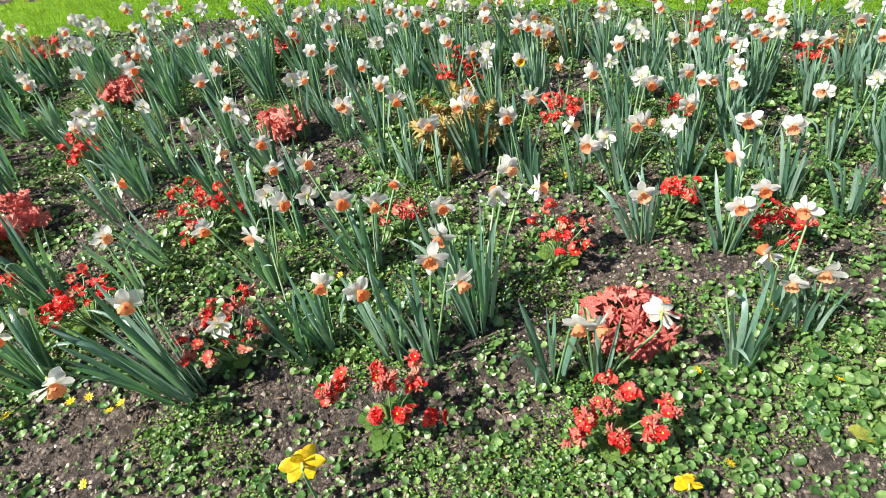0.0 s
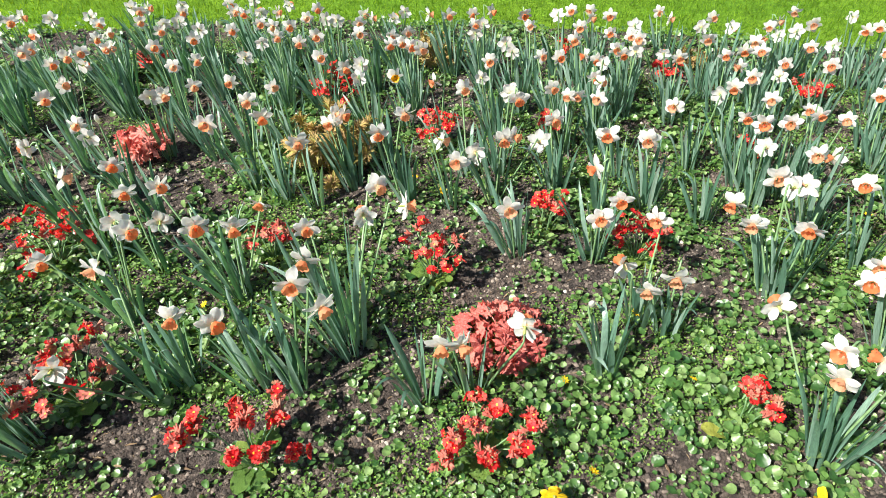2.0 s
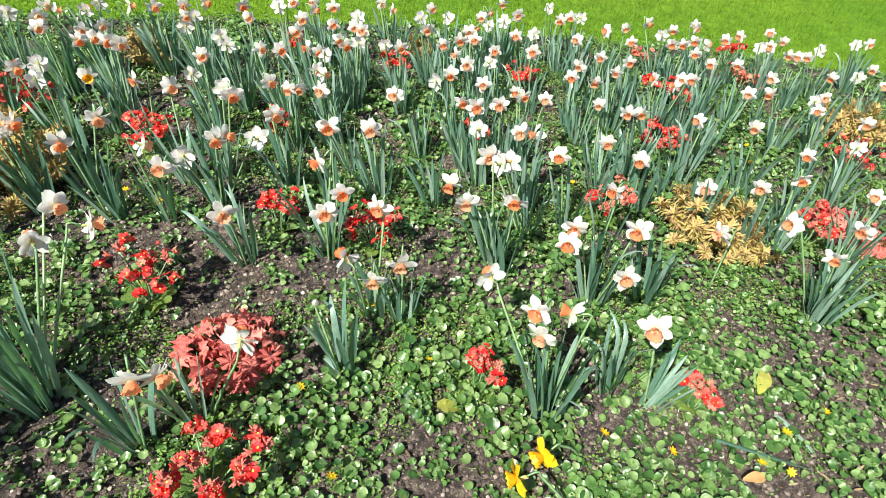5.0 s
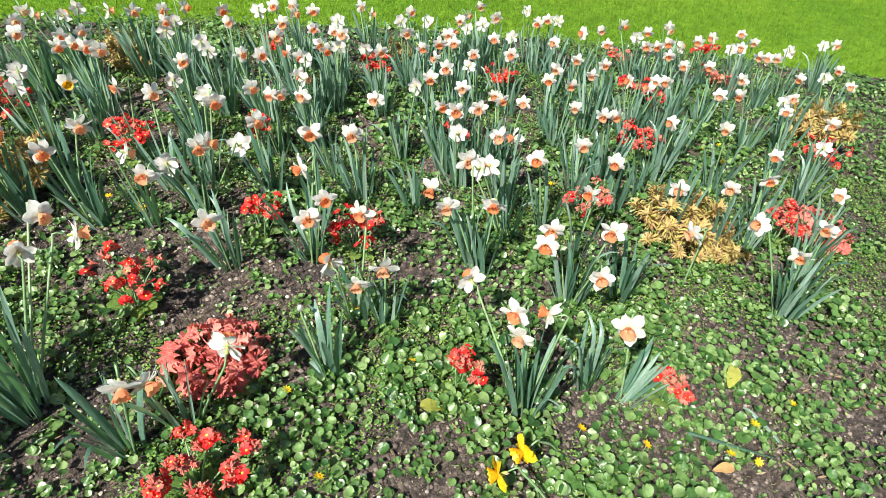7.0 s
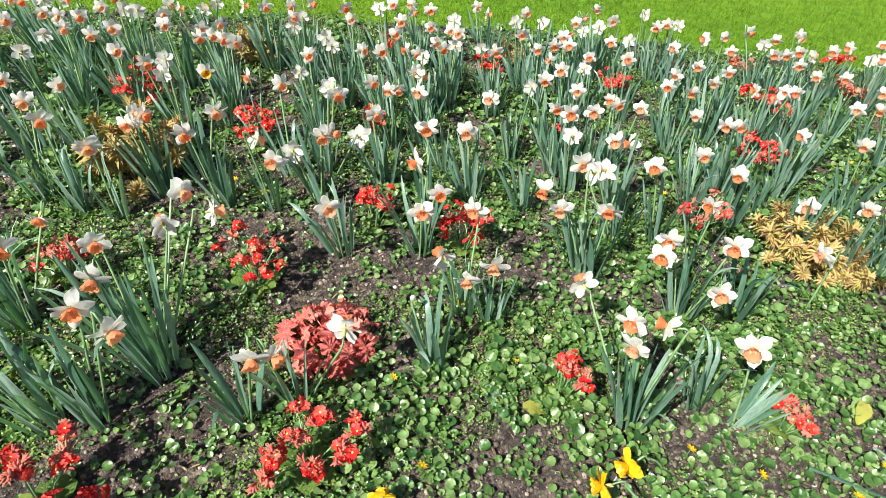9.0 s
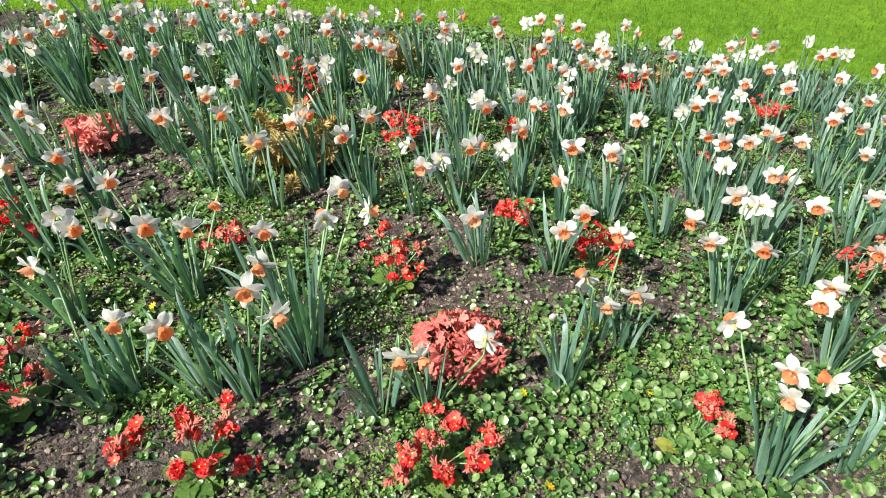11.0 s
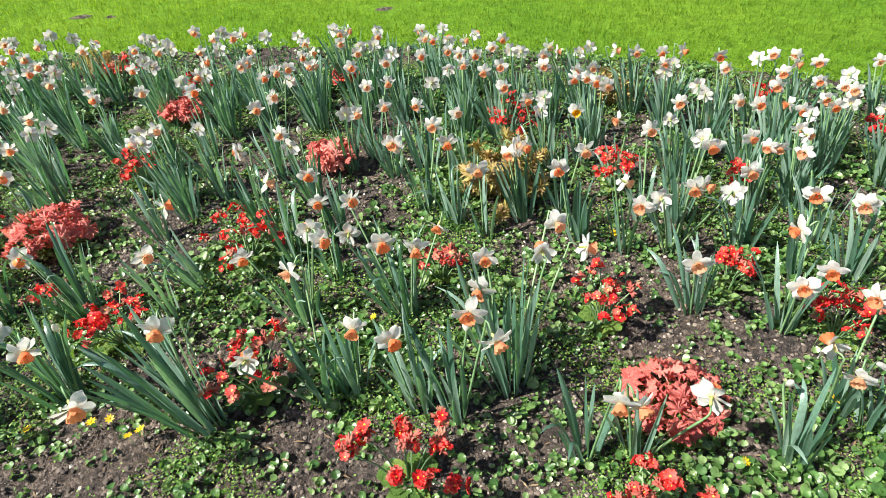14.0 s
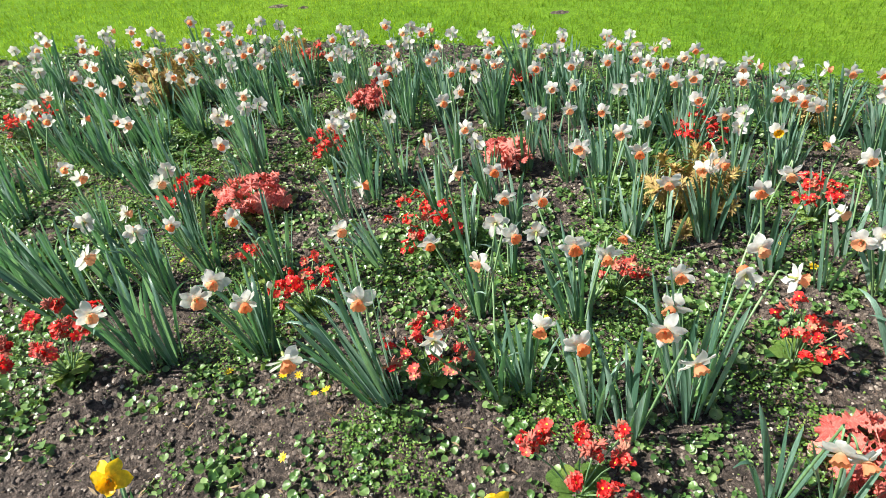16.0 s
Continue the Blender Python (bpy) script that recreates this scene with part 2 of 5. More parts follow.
def strewn(name, template, faces, places, mat, label, category):
    """Many small pieces in one mesh: places are rows of x, y, z, size, turn, tilt, tilt direction."""
    tv = np.array(template, float)
    rows = np.array(places, float)
    n, k = len(rows), len(tv)
    ct, st = np.cos(rows[:, 4]), np.sin(rows[:, 4])
    v = tv[None] * rows[:, 3][:, None, None]
    x = v[:, :, 0] * ct[:, None] - v[:, :, 1] * st[:, None]
    y = v[:, :, 0] * st[:, None] + v[:, :, 1] * ct[:, None]
    z = v[:, :, 2]
    ax, ay = np.cos(rows[:, 6])[:, None], np.sin(rows[:, 6])[:, None]
    c, s = np.cos(rows[:, 5])[:, None], np.sin(rows[:, 5])[:, None]
    flat = x * ax + y * ay
    side = -x * ay + y * ax
    flat2, z2 = flat * c + z * s, -flat * s + z * c
    out = np.stack([flat2 * ax - side * ay + rows[:, 0:1], flat2 * ay + side * ax + rows[:, 1:2], z2 + rows[:, 2:3]], -1)
    tri = np.array(faces)
    idx = (tri[None] + (np.arange(n) * k)[:, None, None]).reshape(-1)
    me = bpy.data.meshes.new(name)
    me.vertices.add(n * k)
    me.vertices.foreach_set("co", out.reshape(-1))
    m, w = n * len(tri), tri.shape[1]
    me.loops.add(m * w)
    me.loops.foreach_set("vertex_index", idx)
    me.polygons.add(m)
    me.polygons.foreach_set("loop_start", np.arange(m) * w)
    me.polygons.foreach_set("loop_total", np.full(m, w))
    me.materials.append(mat)
    me.update(calc_edges=True)
    if mat is not PEBBLE:
        me.shade_smooth()
    return tagged(new(name, me), label, category, kind="stuff")


# ---- the lie of the bed ----
EDGE = [(-9, 2.6), (-6, 3.7), (-4.3, 4.1), (-3.1, 4.3), (-1.8, 4.42), (-0.6, 4.35), (0.3, 4.17), (1.4, 3.72), (2.4, 3.2), (3.4, 2.6), (4.3, 1.95), (5.2, 1.1), (6.0, 0.0), (6.5, -1.0)]


FAR_SIDE = [float(np.interp(k / 111 - 9, [p[0] for p in EDGE], [p[1] for p in EDGE])) + 0.06 * noise.noise(Vector((k / 48.0, 7.0, 0))) for k in range(2000)]


def edge_y(x):
    """Where the bed's far side meets the lawn."""
    return FAR_SIDE[min(1999, max(0, int((x + 9) * 111.0)))]


def rise(x, y):
    """The soil's height: a low swell with clods."""
    p = Vector((x, y, 0))
    return 0.016 * noise.noise(p * 2.1) + 0.011 * noise.noise(p * 7.0) + 0.012 * noise.noise(p * 17.0) + 0.013 * noise.noise(p * 33.0)


BARE = [(-0.75, 1.32, 0.40, 0.5), (-0.15, 1.2, 0.2, 0.3), (-1.4, 1.28, 0.3, 0.5), (1.95, 0.30, 0.36, 0.5), (0.88, 0.86, 0.16, 0.8), (0.80, 1.92, 0.22, 0.8), (0.62, 1.72, 0.14, 0.35), (-0.35, 2.75, 0.38, 0.45),
        (-0.85, 2.6, 0.3, 0.35), (0.98, 1.6, 0.16, 0.55), (0.70, 1.18, 0.13, 0.6), (0.9, 2.75, 0.25, 0.5), (3.1, 1.15, 0.22, 0.6), (0.0, 3.1, 0.3, 0.5), (1.35, 1.35, 0.12, 0.6),
        (-1.05, 1.44, 0.22, 0.5), (-1.33, 1.40, 0.25, 0.5), (0.70, 2.0, 0.16, 0.25), (2.13, 0.41, 0.3, 0.3), (1.94, 0.71, 0.14, 0.3), (1.3, 0.74, 0.12, 0.5), (-0.5, 2.86, 0.25, 0.25), (-0.74, 3.09, 0.2, 0.4), (-0.3, 1.46, 0.14, 0.5), (0.45, 1.62, 0.2, 0.3)]
LUSH = [(0.22, 1.42, 0.22, 0.8), (-0.3, 1.42, 0.2, 0.4), (1.9, 0.95, 0.45, 0.7), (2.9, 1.5, 0.7, 0.6), (1.15, 0.95, 0.35, 0.5), (1.5, 0.62, 0.3, 0.55), (2.25, 0.55, 0.5, 0.5), (0.95, 2.2, 0.35, 0.6), (-0.2, 2.05, 0.35, 0.5), (1.9, 1.6, 0.5, 0.5), (0.9, 1.25, 0.2, 0.5), (0.3, 1.95, 0.3, 0.3)]


def growth(x, y):
    """How thickly low plants cover the soil, 0 to 1."""
    g = 0.90 + 1.0 * noise.noise(Vector((x * 2.4, y * 2.4, 3.0))) + 0.45 * noise.noise(Vector((x * 6.5, y * 6.5, 9.0)))
    for bx, by, r, a in LUSH:
        g += a * 0.6 * math.exp(-((x - bx) ** 2 + (y - by) ** 2) / (r * r))
    for bx, by, r, a in BARE:
        g -= 0.8 * a * math.exp(-((x - bx) ** 2 + (y - by) ** 2) / (r * r))
    return g


NEAR = [(-5.4, 3.8), (-4.6, 2.7), (-3.4, 1.75), (-2.4, 1.2), (-1.5, 0.92), (-0.5, 0.74), (0.3, 0.58), (1.1, 0.18), (2.0, -0.25), (3.0, -0.42), (4.0, -0.35), (5.0, 0.15), (5.9, 0.1)]


NEAR_SIDE = [float(np.interp(k / 111 - 9, [p[0] for p in NEAR], [p[1] for p in NEAR])) + 0.05 * noise.noise(Vector((k / 53.0, 3.0, 0))) for k in range(2000)]


def near_y(x):
    """Where the bed's near side meets the lawn."""
    return NEAR_SIDE[min(1999, max(0, int((x + 9) * 111.0)))]


def in_bed(x, y, margin=0.03):
    return near_y(x) + margin < y < edge_y(x) - margin and -5.2 < x < 5.85


def lawn():
    xs = np.concatenate([[-400, -60, -20], np.linspace(-9, 10, 40), [20, 60, 400]])
    ys = np.concatenate([[-400, -60, -20], np.linspace(-5, 12, 40), [25, 60, 400]])
    verts = [(x, y, -0.035 + (0.012 * noise.noise(Vector((x, y, 4))) if abs(x) < 15 and abs(y) < 15 else 0)) for y in ys for x in xs]
    n = len(xs)
    faces = [(j * n + i, j * n + i + 1, (j + 1) * n + i + 1, (j + 1) * n + i) for j in range(len(ys) - 1) for i in range(n - 1)]
    tagged(new("ground", shaped("ground", verts, faces, [TURF])), "mown green lawn that reaches past the bed", "lawn", kind="structure")
    xs, cols, rows = np.linspace(-5.35, 5.88, 560), 560, 200
    verts, faces = [], []
    for i in range(cols):
        x = xs[i]
        far = edge_y(x)
        close = min(near_y(x), far - 0.05)
        for j in range(rows):
            v = (j / (rows - 1)) ** 0.9
            y = close + (far - close) * v
            verts.append((x, y, rise(x, y) - 0.05 * max(0, (v - 0.985) / 0.015, (0.015 - v) / 0.015)))
    for i in range(cols - 1):
        for j in range(rows - 1):
            a = i * rows + j
            faces.append((a, a + rows, a + rows + 1, a + 1))
    tagged(new("bed_soil", shaped("bed_soil", verts, faces, [SOIL])), "dark crumbly bare soil of the flower bed", "soil", kind="structure")


lawn()


# ---- daffodils ----
rng = random.Random(11)


def blade_mesh(k, rows=10, across=(-1, -0.45, 0, 0.45, 1)):
    """A channelled strap leaf that tapers to a blunt tip; some bend over near the top."""
    r = random.Random(100 + k)
    bend, lean, twist = r.uniform(0.03, 0.38), r.uniform(-0.03, 0.08), r.uniform(-1.5, 1.5)
    nod = r.uniform(0.9, 1.8) if k % 7 == 3 else 0.0
    side = r.uniform(-0.06, 0.06)
    line, x, z = [], 0.0, 0.0
    for j in range(rows + 1):
        s = j / rows
        line.append((x, z, s))
        a = lean + bend * s * s + nod * max(0, s - 0.62) / 0.38
        x, z = x + math.sin(a) / rows, z + math.cos(a) / rows
    verts, faces = [], []
    for x, z, s in line:
        w = 0.020 * (0.78 + 0.30 * math.sin(math.pi * min(1, s * 1.1))) * (1 if s < 0.82 else max(0.12, 1 - ((s - 0.82) / 0.185) ** 2))
        t = twist * s
        for c in across:
            dip = -0.010 * (1 - c * c) * (1 - 0.5 * s)
            verts.append((x + c * w * math.sin(t) + dip * math.cos(t), c * w * math.cos(t) - dip * math.sin(t) * 0.5 + side * s * s, z))
    n = len(across)
    for j in range(rows):
        for c in range(n - 1):
            a = j * n + c
            faces.append((a, a + 1, a + n + 1, a + n))
    return shaped("leaf", verts, faces, [BLADE])


def petal_mesh(k, mat, reflex, across=6, along=8):
    """A broad rounded petal with a faint midrib and a waved rim."""
    r = random.Random(200 + k)
    curl, wave, ph = reflex + r.uniform(-0.006, 0.008), r.uniform(0.0014, 0.0036), r.uniform(0, 6)
    skew, fold = r.uniform(-0.005, 0.005), r.uniform(-0.0025, 0.004)
    wide = r.uniform(0.0132, 0.0165)

    def point(u, v):
        c = u * 2 - 1
        w = wide * (0.38 + 0.62 * math.sin(math.pi / 2 * min(1, v / 0.58))) * (1 if v < 0.58 else max(0.05, 1 - ((v - 0.58) / 0.42) ** 2) ** 0.62)
        x = 0.003 + 0.0415 * v - 0.0015 * c * c * v
        z = -curl * v * v + fold * (1 - abs(c)) * math.sin(math.pi * v) + wave * math.sin(4 * v + ph + 2.2 * c) * v * (0.4 + abs(c))
        return (x, c * w + skew * v * v, z)

    return shaped("petal", *sheet(across, along, point), [mat])


def cup_mesh(k, mat, around=36, rows=7):
    """A trumpet with a pleated wall and a frilled rim that flares outwards."""
    r = random.Random(300 + k)
    n, amp, deep, flare = r.choice((9, 10, 11)), r.uniform(0.05, 0.09), r.uniform(0.019, 0.025), r.uniform(0.003, 0.005)

    def point(u, v):
        a = 2 * math.pi * u
        rad = 0.0055 + 0.0095 * math.sin(math.pi / 2 * min(1, v * 1.25)) + flare * max(0, (v - 0.6) / 0.4) ** 1.6
        ruf = 1 + 0.025 * v * math.sin(14 * a) + amp * v ** 5 * math.sin(n * a + 0.6 * math.sin(2 * a + k)) + 0.05 * v ** 3 * math.sin(3 * a + k)
        return (rad * ruf * math.cos(a), rad * ruf * math.sin(a), deep * v + 0.0022 * v ** 5 * math.cos(n * a + 1))

    v1, f1 = sheet(around, rows, point, True)
    stamen = [tube([Vector((0.002 * math.cos(a), 0.002 * math.sin(a), 0.001)), Vector((0.003 * math.cos(a), 0.003 * math.sin(a), deep * 0.72))], [0.0007, 0.001], 4) for a in (0.3, 1.4, 2.5, 3.5, 4.6, 5.6)]
    ring = [((0, 0, 0.0005), *[v for v in v1[:around]]), [(0, i + 1, (i + 1) % around + 1) for i in range(around)]]
    return shaped("cup", *joined([(v1, f1), ring, *stamen]), [mat])


def throat_mesh():
    rise_line = [Vector((0, 0, -0.024)), Vector((0, 0, -0.019)), Vector((0, 0, -0.013)), Vector((0, 0, -0.006)), Vector((0, 0, 0.002))]
    a = tube(rise_line, [0.0022, 0.0042, 0.0036, 0.0024, 0.0058], 8)
    return shaped("throat", *a, [THROAT_GREEN])


def husk_mesh():
    def point(u, v):
        a = (u - 0.5) * 3.4
        rad = 0.0035 * math.sin(math.pi * min(1, 0.15 + v * 0.84))
        return (rad * math.cos(a) - 0.004 - 0.006 * v * v, rad * math.sin(a), -0.026 + 0.03 * v)

    return shaped("spathe", *sheet(4, 5, point), [HUSK])


BLADES = [blade_mesh(k) for k in range(14)]
LIGHT_BLADES = [blade_mesh(k, 7, (-1, 0, 1)) for k in range(14)]


def fan_mesh(k):
    r = random.Random(150 + k)
    bits, n = [], 13
    for i in range(n):
        out = math.sqrt((i + 0.5) / n)
        size = r.uniform(0.85, 1.2) * (1.08 - 0.2 * out)
        m = pose(0, 0, 0, 0, 0, i * 222.5 + r.uniform(-25, 25)) @ pose(0.14 * out, 0, -0.03, 0, 1 + 18 * out * r.uniform(0.3, 1.2), 0) @ pose(0, 0, 0, 0, 0, r.uniform(-90, 90)) @ Matrix.Diagonal((size, r.uniform(0.95, 1.45), size, 1))
        me = LIGHT_BLADES[i]
        bits.append(([m @ v.co for v in me.vertices], [tuple(p.vertices) for p in me.polygons]))
    return shaped("leaves", *joined(bits), [FAR_BLADE])


FANS = [fan_mesh(k) for k in range(9)]
PETALS = [petal_mesh(k, PETAL, 0.001 + 0.004 * (k % 3)) for k in range(12)]
CUPS = [cup_mesh(k, CUP) for k in range(5)]
FAR_CUPS = [cup_mesh(k, CUP, 20, 4) for k in range(5)]
FAR_PETALS = [petal_mesh(k, PETAL, 0.001 + 0.004 * (k % 3), 4, 5) for k in range(12)]
YPETALS = [petal_mesh(20 + k, YELLOW, 0.002) for k in range(4)]
YCUPS = [cup_mesh(20 + k, GOLD) for k in range(2)]
THROAT, SPATHE = throat_mesh(), husk_mesh()


def corolla_mesh(k):
    r = random.Random(400 + k)
    bits = []
    for i in range(6):
        me = FAR_PETALS[(k + i) % len(FAR_PETALS)]
        m = pose(0, 0, 0.001 * (i % 2), 0, 0, 60 * i + r.uniform(-9, 9)) @ pose(0, 0, 0, r.uniform(-24, 24), r.uniform(-16, 24), 0)
        bits.append(([m @ v.co for v in me.vertices], [tuple(p.vertices) for p in me.polygons]))
    return shaped("petals", *joined(bits), [PETAL])


def bud_mesh(mat):
    line = [Vector((0, 0, k)) for k in (-0.022, -0.012, -0.002, 0.008, 0.018, 0.027, 0.033)]
    return shaped("bud", *tube(line, [0.0025, 0.004, 0.0065, 0.0085, 0.0075, 0.0045, 0.0012], 8), [mat])


BUDS = {3: bud_mesh(PETAL), 4: bud_mesh(THROAT_GREEN)}
COROLLAS = [corolla_mesh(k) for k in range(12)]


def head_on(clump, neck, yaw, pitch, size, yellow=False, far=False, pale=False):
    """A flower head under its clump: throat, petals and cup."""
    turn = Matrix.Translation(neck) @ pose(0, 0, 0, 0, 0, yaw) @ pose(0, 0, 0, 0, 90 - pitch, 0) @ pose(0, 0, 0, 0, 0, rng.uniform(0, 60)) @ Matrix.Scale(size, 4)
    flower = part("flower", THROAT, clump, turn)
    if far and (pale or not yellow):
        part("petals", rng.choice(COROLLAS), flower)
    else:
        flop = rng.uniform(-8, 20)
        for i in range(6):
            m = pose(0, 0, 0.0012 * (i % 2), 0, 0, 60 * i + rng.uniform(-8, 8)) @ pose(0, 0, 0, rng.uniform(-24, 24), flop + rng.uniform(-16, 16), 0) @ Matrix.Diagonal((rng.uniform(0.9, 1.1), rng.uniform(0.85, 1.15), 1, 1))
            part("petal", rng.choice(YPETALS if yellow and not pale else PETALS), flower, m)
    part("cup", rng.choice(YCUPS if yellow else FAR_CUPS if far else CUPS), flower)
    if not far and rng.random() < 0.6:
        part("spathe", SPATHE, flower, pose(0, 0, 0, 0, 0, rng.uniform(0, 360)))
    return flower


def stem_to(clump, foot, head, yaw, pitch, size):
    ahead = Vector((math.cos(radians(yaw)) * math.cos(radians(pitch)), math.sin(radians(yaw)) * math.cos(radians(pitch)), math.sin(radians(pitch))))
    neck = head - ahead * 0.022 * size
    back_at = neck - ahead * 0.028 + Vector((0, 0, 0.010))
    a, b, c, d = foot, foot + (back_at - foot) * 0.5 + Vector((0, 0, 0.03)), back_at - Vector((0, 0, 0.02)), back_at
    pts = []
    for k in range(7):
        t = k / 6
        pts.append(a * (1 - t) ** 3 + b * 3 * t * (1 - t) ** 2 + c * 3 * t * t * (1 - t) + d * t ** 3)
    top = pts[-1]
    pts += [top.lerp(neck, 0.35) + Vector((0, 0, 0.006)), top.lerp(neck, 0.7) + Vector((0, 0, 0.004)), neck]
    part("stem", shaped("stem", *tube(pts, [0.0032] * 5 + [0.0028] * 2 + [0.0026, 0.0023, 0.0022], 6), [STALK]), clump)


# the plants lean a little towards the light at the back of the bed
LEAN = Matrix.Rotation(radians(10), 4, Vector((-0.60, -0.80, 0)))
DAFFODIL = "clump of white daffodils with salmon-orange cups and blue-green strap leaves"


def daffodil_clump(x, y, leaves, height, heads, tip=None):
    label = ""
    lean_by = LEAN if tip is None else Matrix.Rotation(math.hypot(*tip), 4, Vector((-tip[1], tip[0], 0)).normalized())
    if not heads:
        label = "clump of blue-green daffodil strap leaves without flowers"
    clump = base_of("daffodil_clump", x, y, label or DAFFODIL, "daffodil", "daffodils in the bed")
    spread = 0.016 + 0.0018 * leaves
    if leaves and x * x + y * y > 6.6:
        for i in range(1 + leaves // 11):
            part("leaves", rng.choice(FANS), clump, lean_by @ pose(rng.uniform(-0.03, 0.03) * i, rng.uniform(-0.03, 0.03) * i, 0, 0, 0, rng.uniform(0, 360)) @ Matrix.Scale(height * rng.uniform(0.78, 1.0), 4))
        leaves = 0
    for i in range(int(leaves * 1.35)):
        a = 360 * (i * 0.618034) + rng.uniform(-25, 25)
        out = math.sqrt((i + 0.5) / (leaves * 1.35))
        lean = 1 + 15 * out * rng.uniform(0.3, 1.2)
        size = height * rng.uniform(0.82, 1.18) * (1.08 - 0.2 * out)
        m = lean_by @ pose(0, 0, 0, 0, 0, a) @ pose(spread * out, 0, -0.01, 0, lean, 0) @ pose(0, 0, 0, 0, 0, rng.uniform(-60, 60)) @ Matrix.Diagonal((size, rng.uniform(0.26, 0.44), size, 1))
        part("leaf", rng.choice(BLADES), clump, m)
    ground_z = rise(x, y)
    for h in heads:
        hx, hy, hz, yaw = h[:4]
        yellow, far = len(h) > 4 and h[4] in (1, 5), (x - 0.2) ** 2 + y * y > 6.2
        size, pitch = rng.uniform(0.88, 1.05) * (0.82 if far else 0.92 if y > 1.9 or x > 1.7 else 0.98), (rng.uniform(6, 20) if len(h) > 4 and h[4] == 2 else rng.uniform(-26, 6))
        head = Vector((hx, hy, hz - ground_z))
        foot = Vector((0.25 * hx, 0.25 * hy, -0.01)) if abs(hx) + abs(hy) < 0.15 else Vector((0.12 * hx, 0.12 * hy, -0.01))
        ahead = Vector((math.cos(radians(yaw)), math.sin(radians(yaw)), 0))
        if len(h) > 4 and h[4] in (3, 4):
            pitch = 60
            part("bud", BUDS[h[4]], clump, Matrix.Translation(head) @ pose(0, 0, 0, 0, 0, yaw) @ pose(0, 0, 0, 0, 90 - pitch, 0))
        else:
            head_on(clump, head - ahead * 0.004, yaw, pitch, size, yellow, far, len(h) > 4 and h[4] == 5)
        stem_to(clump, foot, head - ahead * 0.004, yaw, pitch, size)
    return clump


# ---- primroses ----
def primrose_flower_mesh(k, mat):
    r = random.Random(500 + k)
    verts, faces, slots = [(0, 0, 0)], [], []
    n = 30
    for ringi, rad in ((1, 0.17), (2, 0.65), (3, 1.0)):
        for i in range(n):
            a = 2 * math.pi * i / n
            lobe = abs(math.cos(2.5 * a)) ** 0.45
            notch = 1 - 0.16 * abs(math.cos(2.5 * a)) ** 14
            rr = 0.0138 * (rad if ringi < 3 else rad * (0.62 + 0.42 * lobe) * notch)
            z = 0.0030 * (rad ** 2) * (0.3 + 1.9 * r.random() * (ringi == 3)) + (0.0015 if ringi == 2 else 0)
            verts.append((rr * math.cos(a), rr * math.sin(a), z))
    for i in range(n):
        faces.append((0, 1 + i, 1 + (i + 1) % n))
        slots.append(1)
    for q in range(2):
        for i in range(n):
            a, b = 1 + q * n + i, 1 + q * n + (i + 1) % n
            faces.append((a, a + n, b + n, b))
            slots.append(0)
    v2, f2 = tube([Vector((0, 0, -0.016)), Vector((0, 0, -0.008)), Vector((0, 0, 0))], [0.0012, 0.0026, 0.0022], 5)
    k0 = len(verts)
    return shaped("blossom", verts + v2, faces + [tuple(i + k0 for i in q) for q in f2], [mat, EYE, STALK], slots + [2] * len(f2))


def wither_mesh(k):
    r = random.Random(540 + k)
    bits = []
    for i in range(9):
        a, t = r.uniform(0, 6.28), r.uniform(0.2, 1.1)
        d = Vector((math.cos(a) * math.sin(t), math.sin(a) * math.sin(t), math.cos(t)))
        bits.append(tube([Vector((0, 0, -0.008)), d * 0.008, d * 0.018 + Vector((0, 0, r.uniform(-0.006, 0.002)))], [0.0015, 0.0032, 0.0012], 5))
    return shaped("withered_blossom", *joined(bits), [FADED])


def rosette_leaf_mesh(k):
    r = random.Random(560 + k)
    ph, droop = r.uniform(0, 6), r.uniform(0.1, 0.5)

    def point(u, v):
        c = u * 2 - 1
        w = 0.30 * (0.22 + 0.78 * math.sin(math.pi * min(1, v ** 1.25 * 0.92)) ** 0.8) * (1 if v < 0.95 else 0.6)
        z = 0.34 * math.sin(1.7 * v) - droop * v * v * 0.6 + 0.05 * abs(c) + 0.022 * math.sin(17 * v + ph) * abs(c) + 0.012 * math.sin(9 * c + 11 * v)
        return (v, c * w * (1 + 0.05 * math.sin(23 * v + ph)), z)

    return shaped("leaf", *sheet(6, 10, point), [ROSETTE])


BLOSSOMS = [primrose_flower_mesh(k, RED) for k in range(4)]
OLD_BLOSSOMS = [primrose_flower_mesh(9 + k, FADED) for k in range(2)] + [wither_mesh(k) for k in range(3)]
ROSETTES = [rosette_leaf_mesh(k) for k in range(6)]


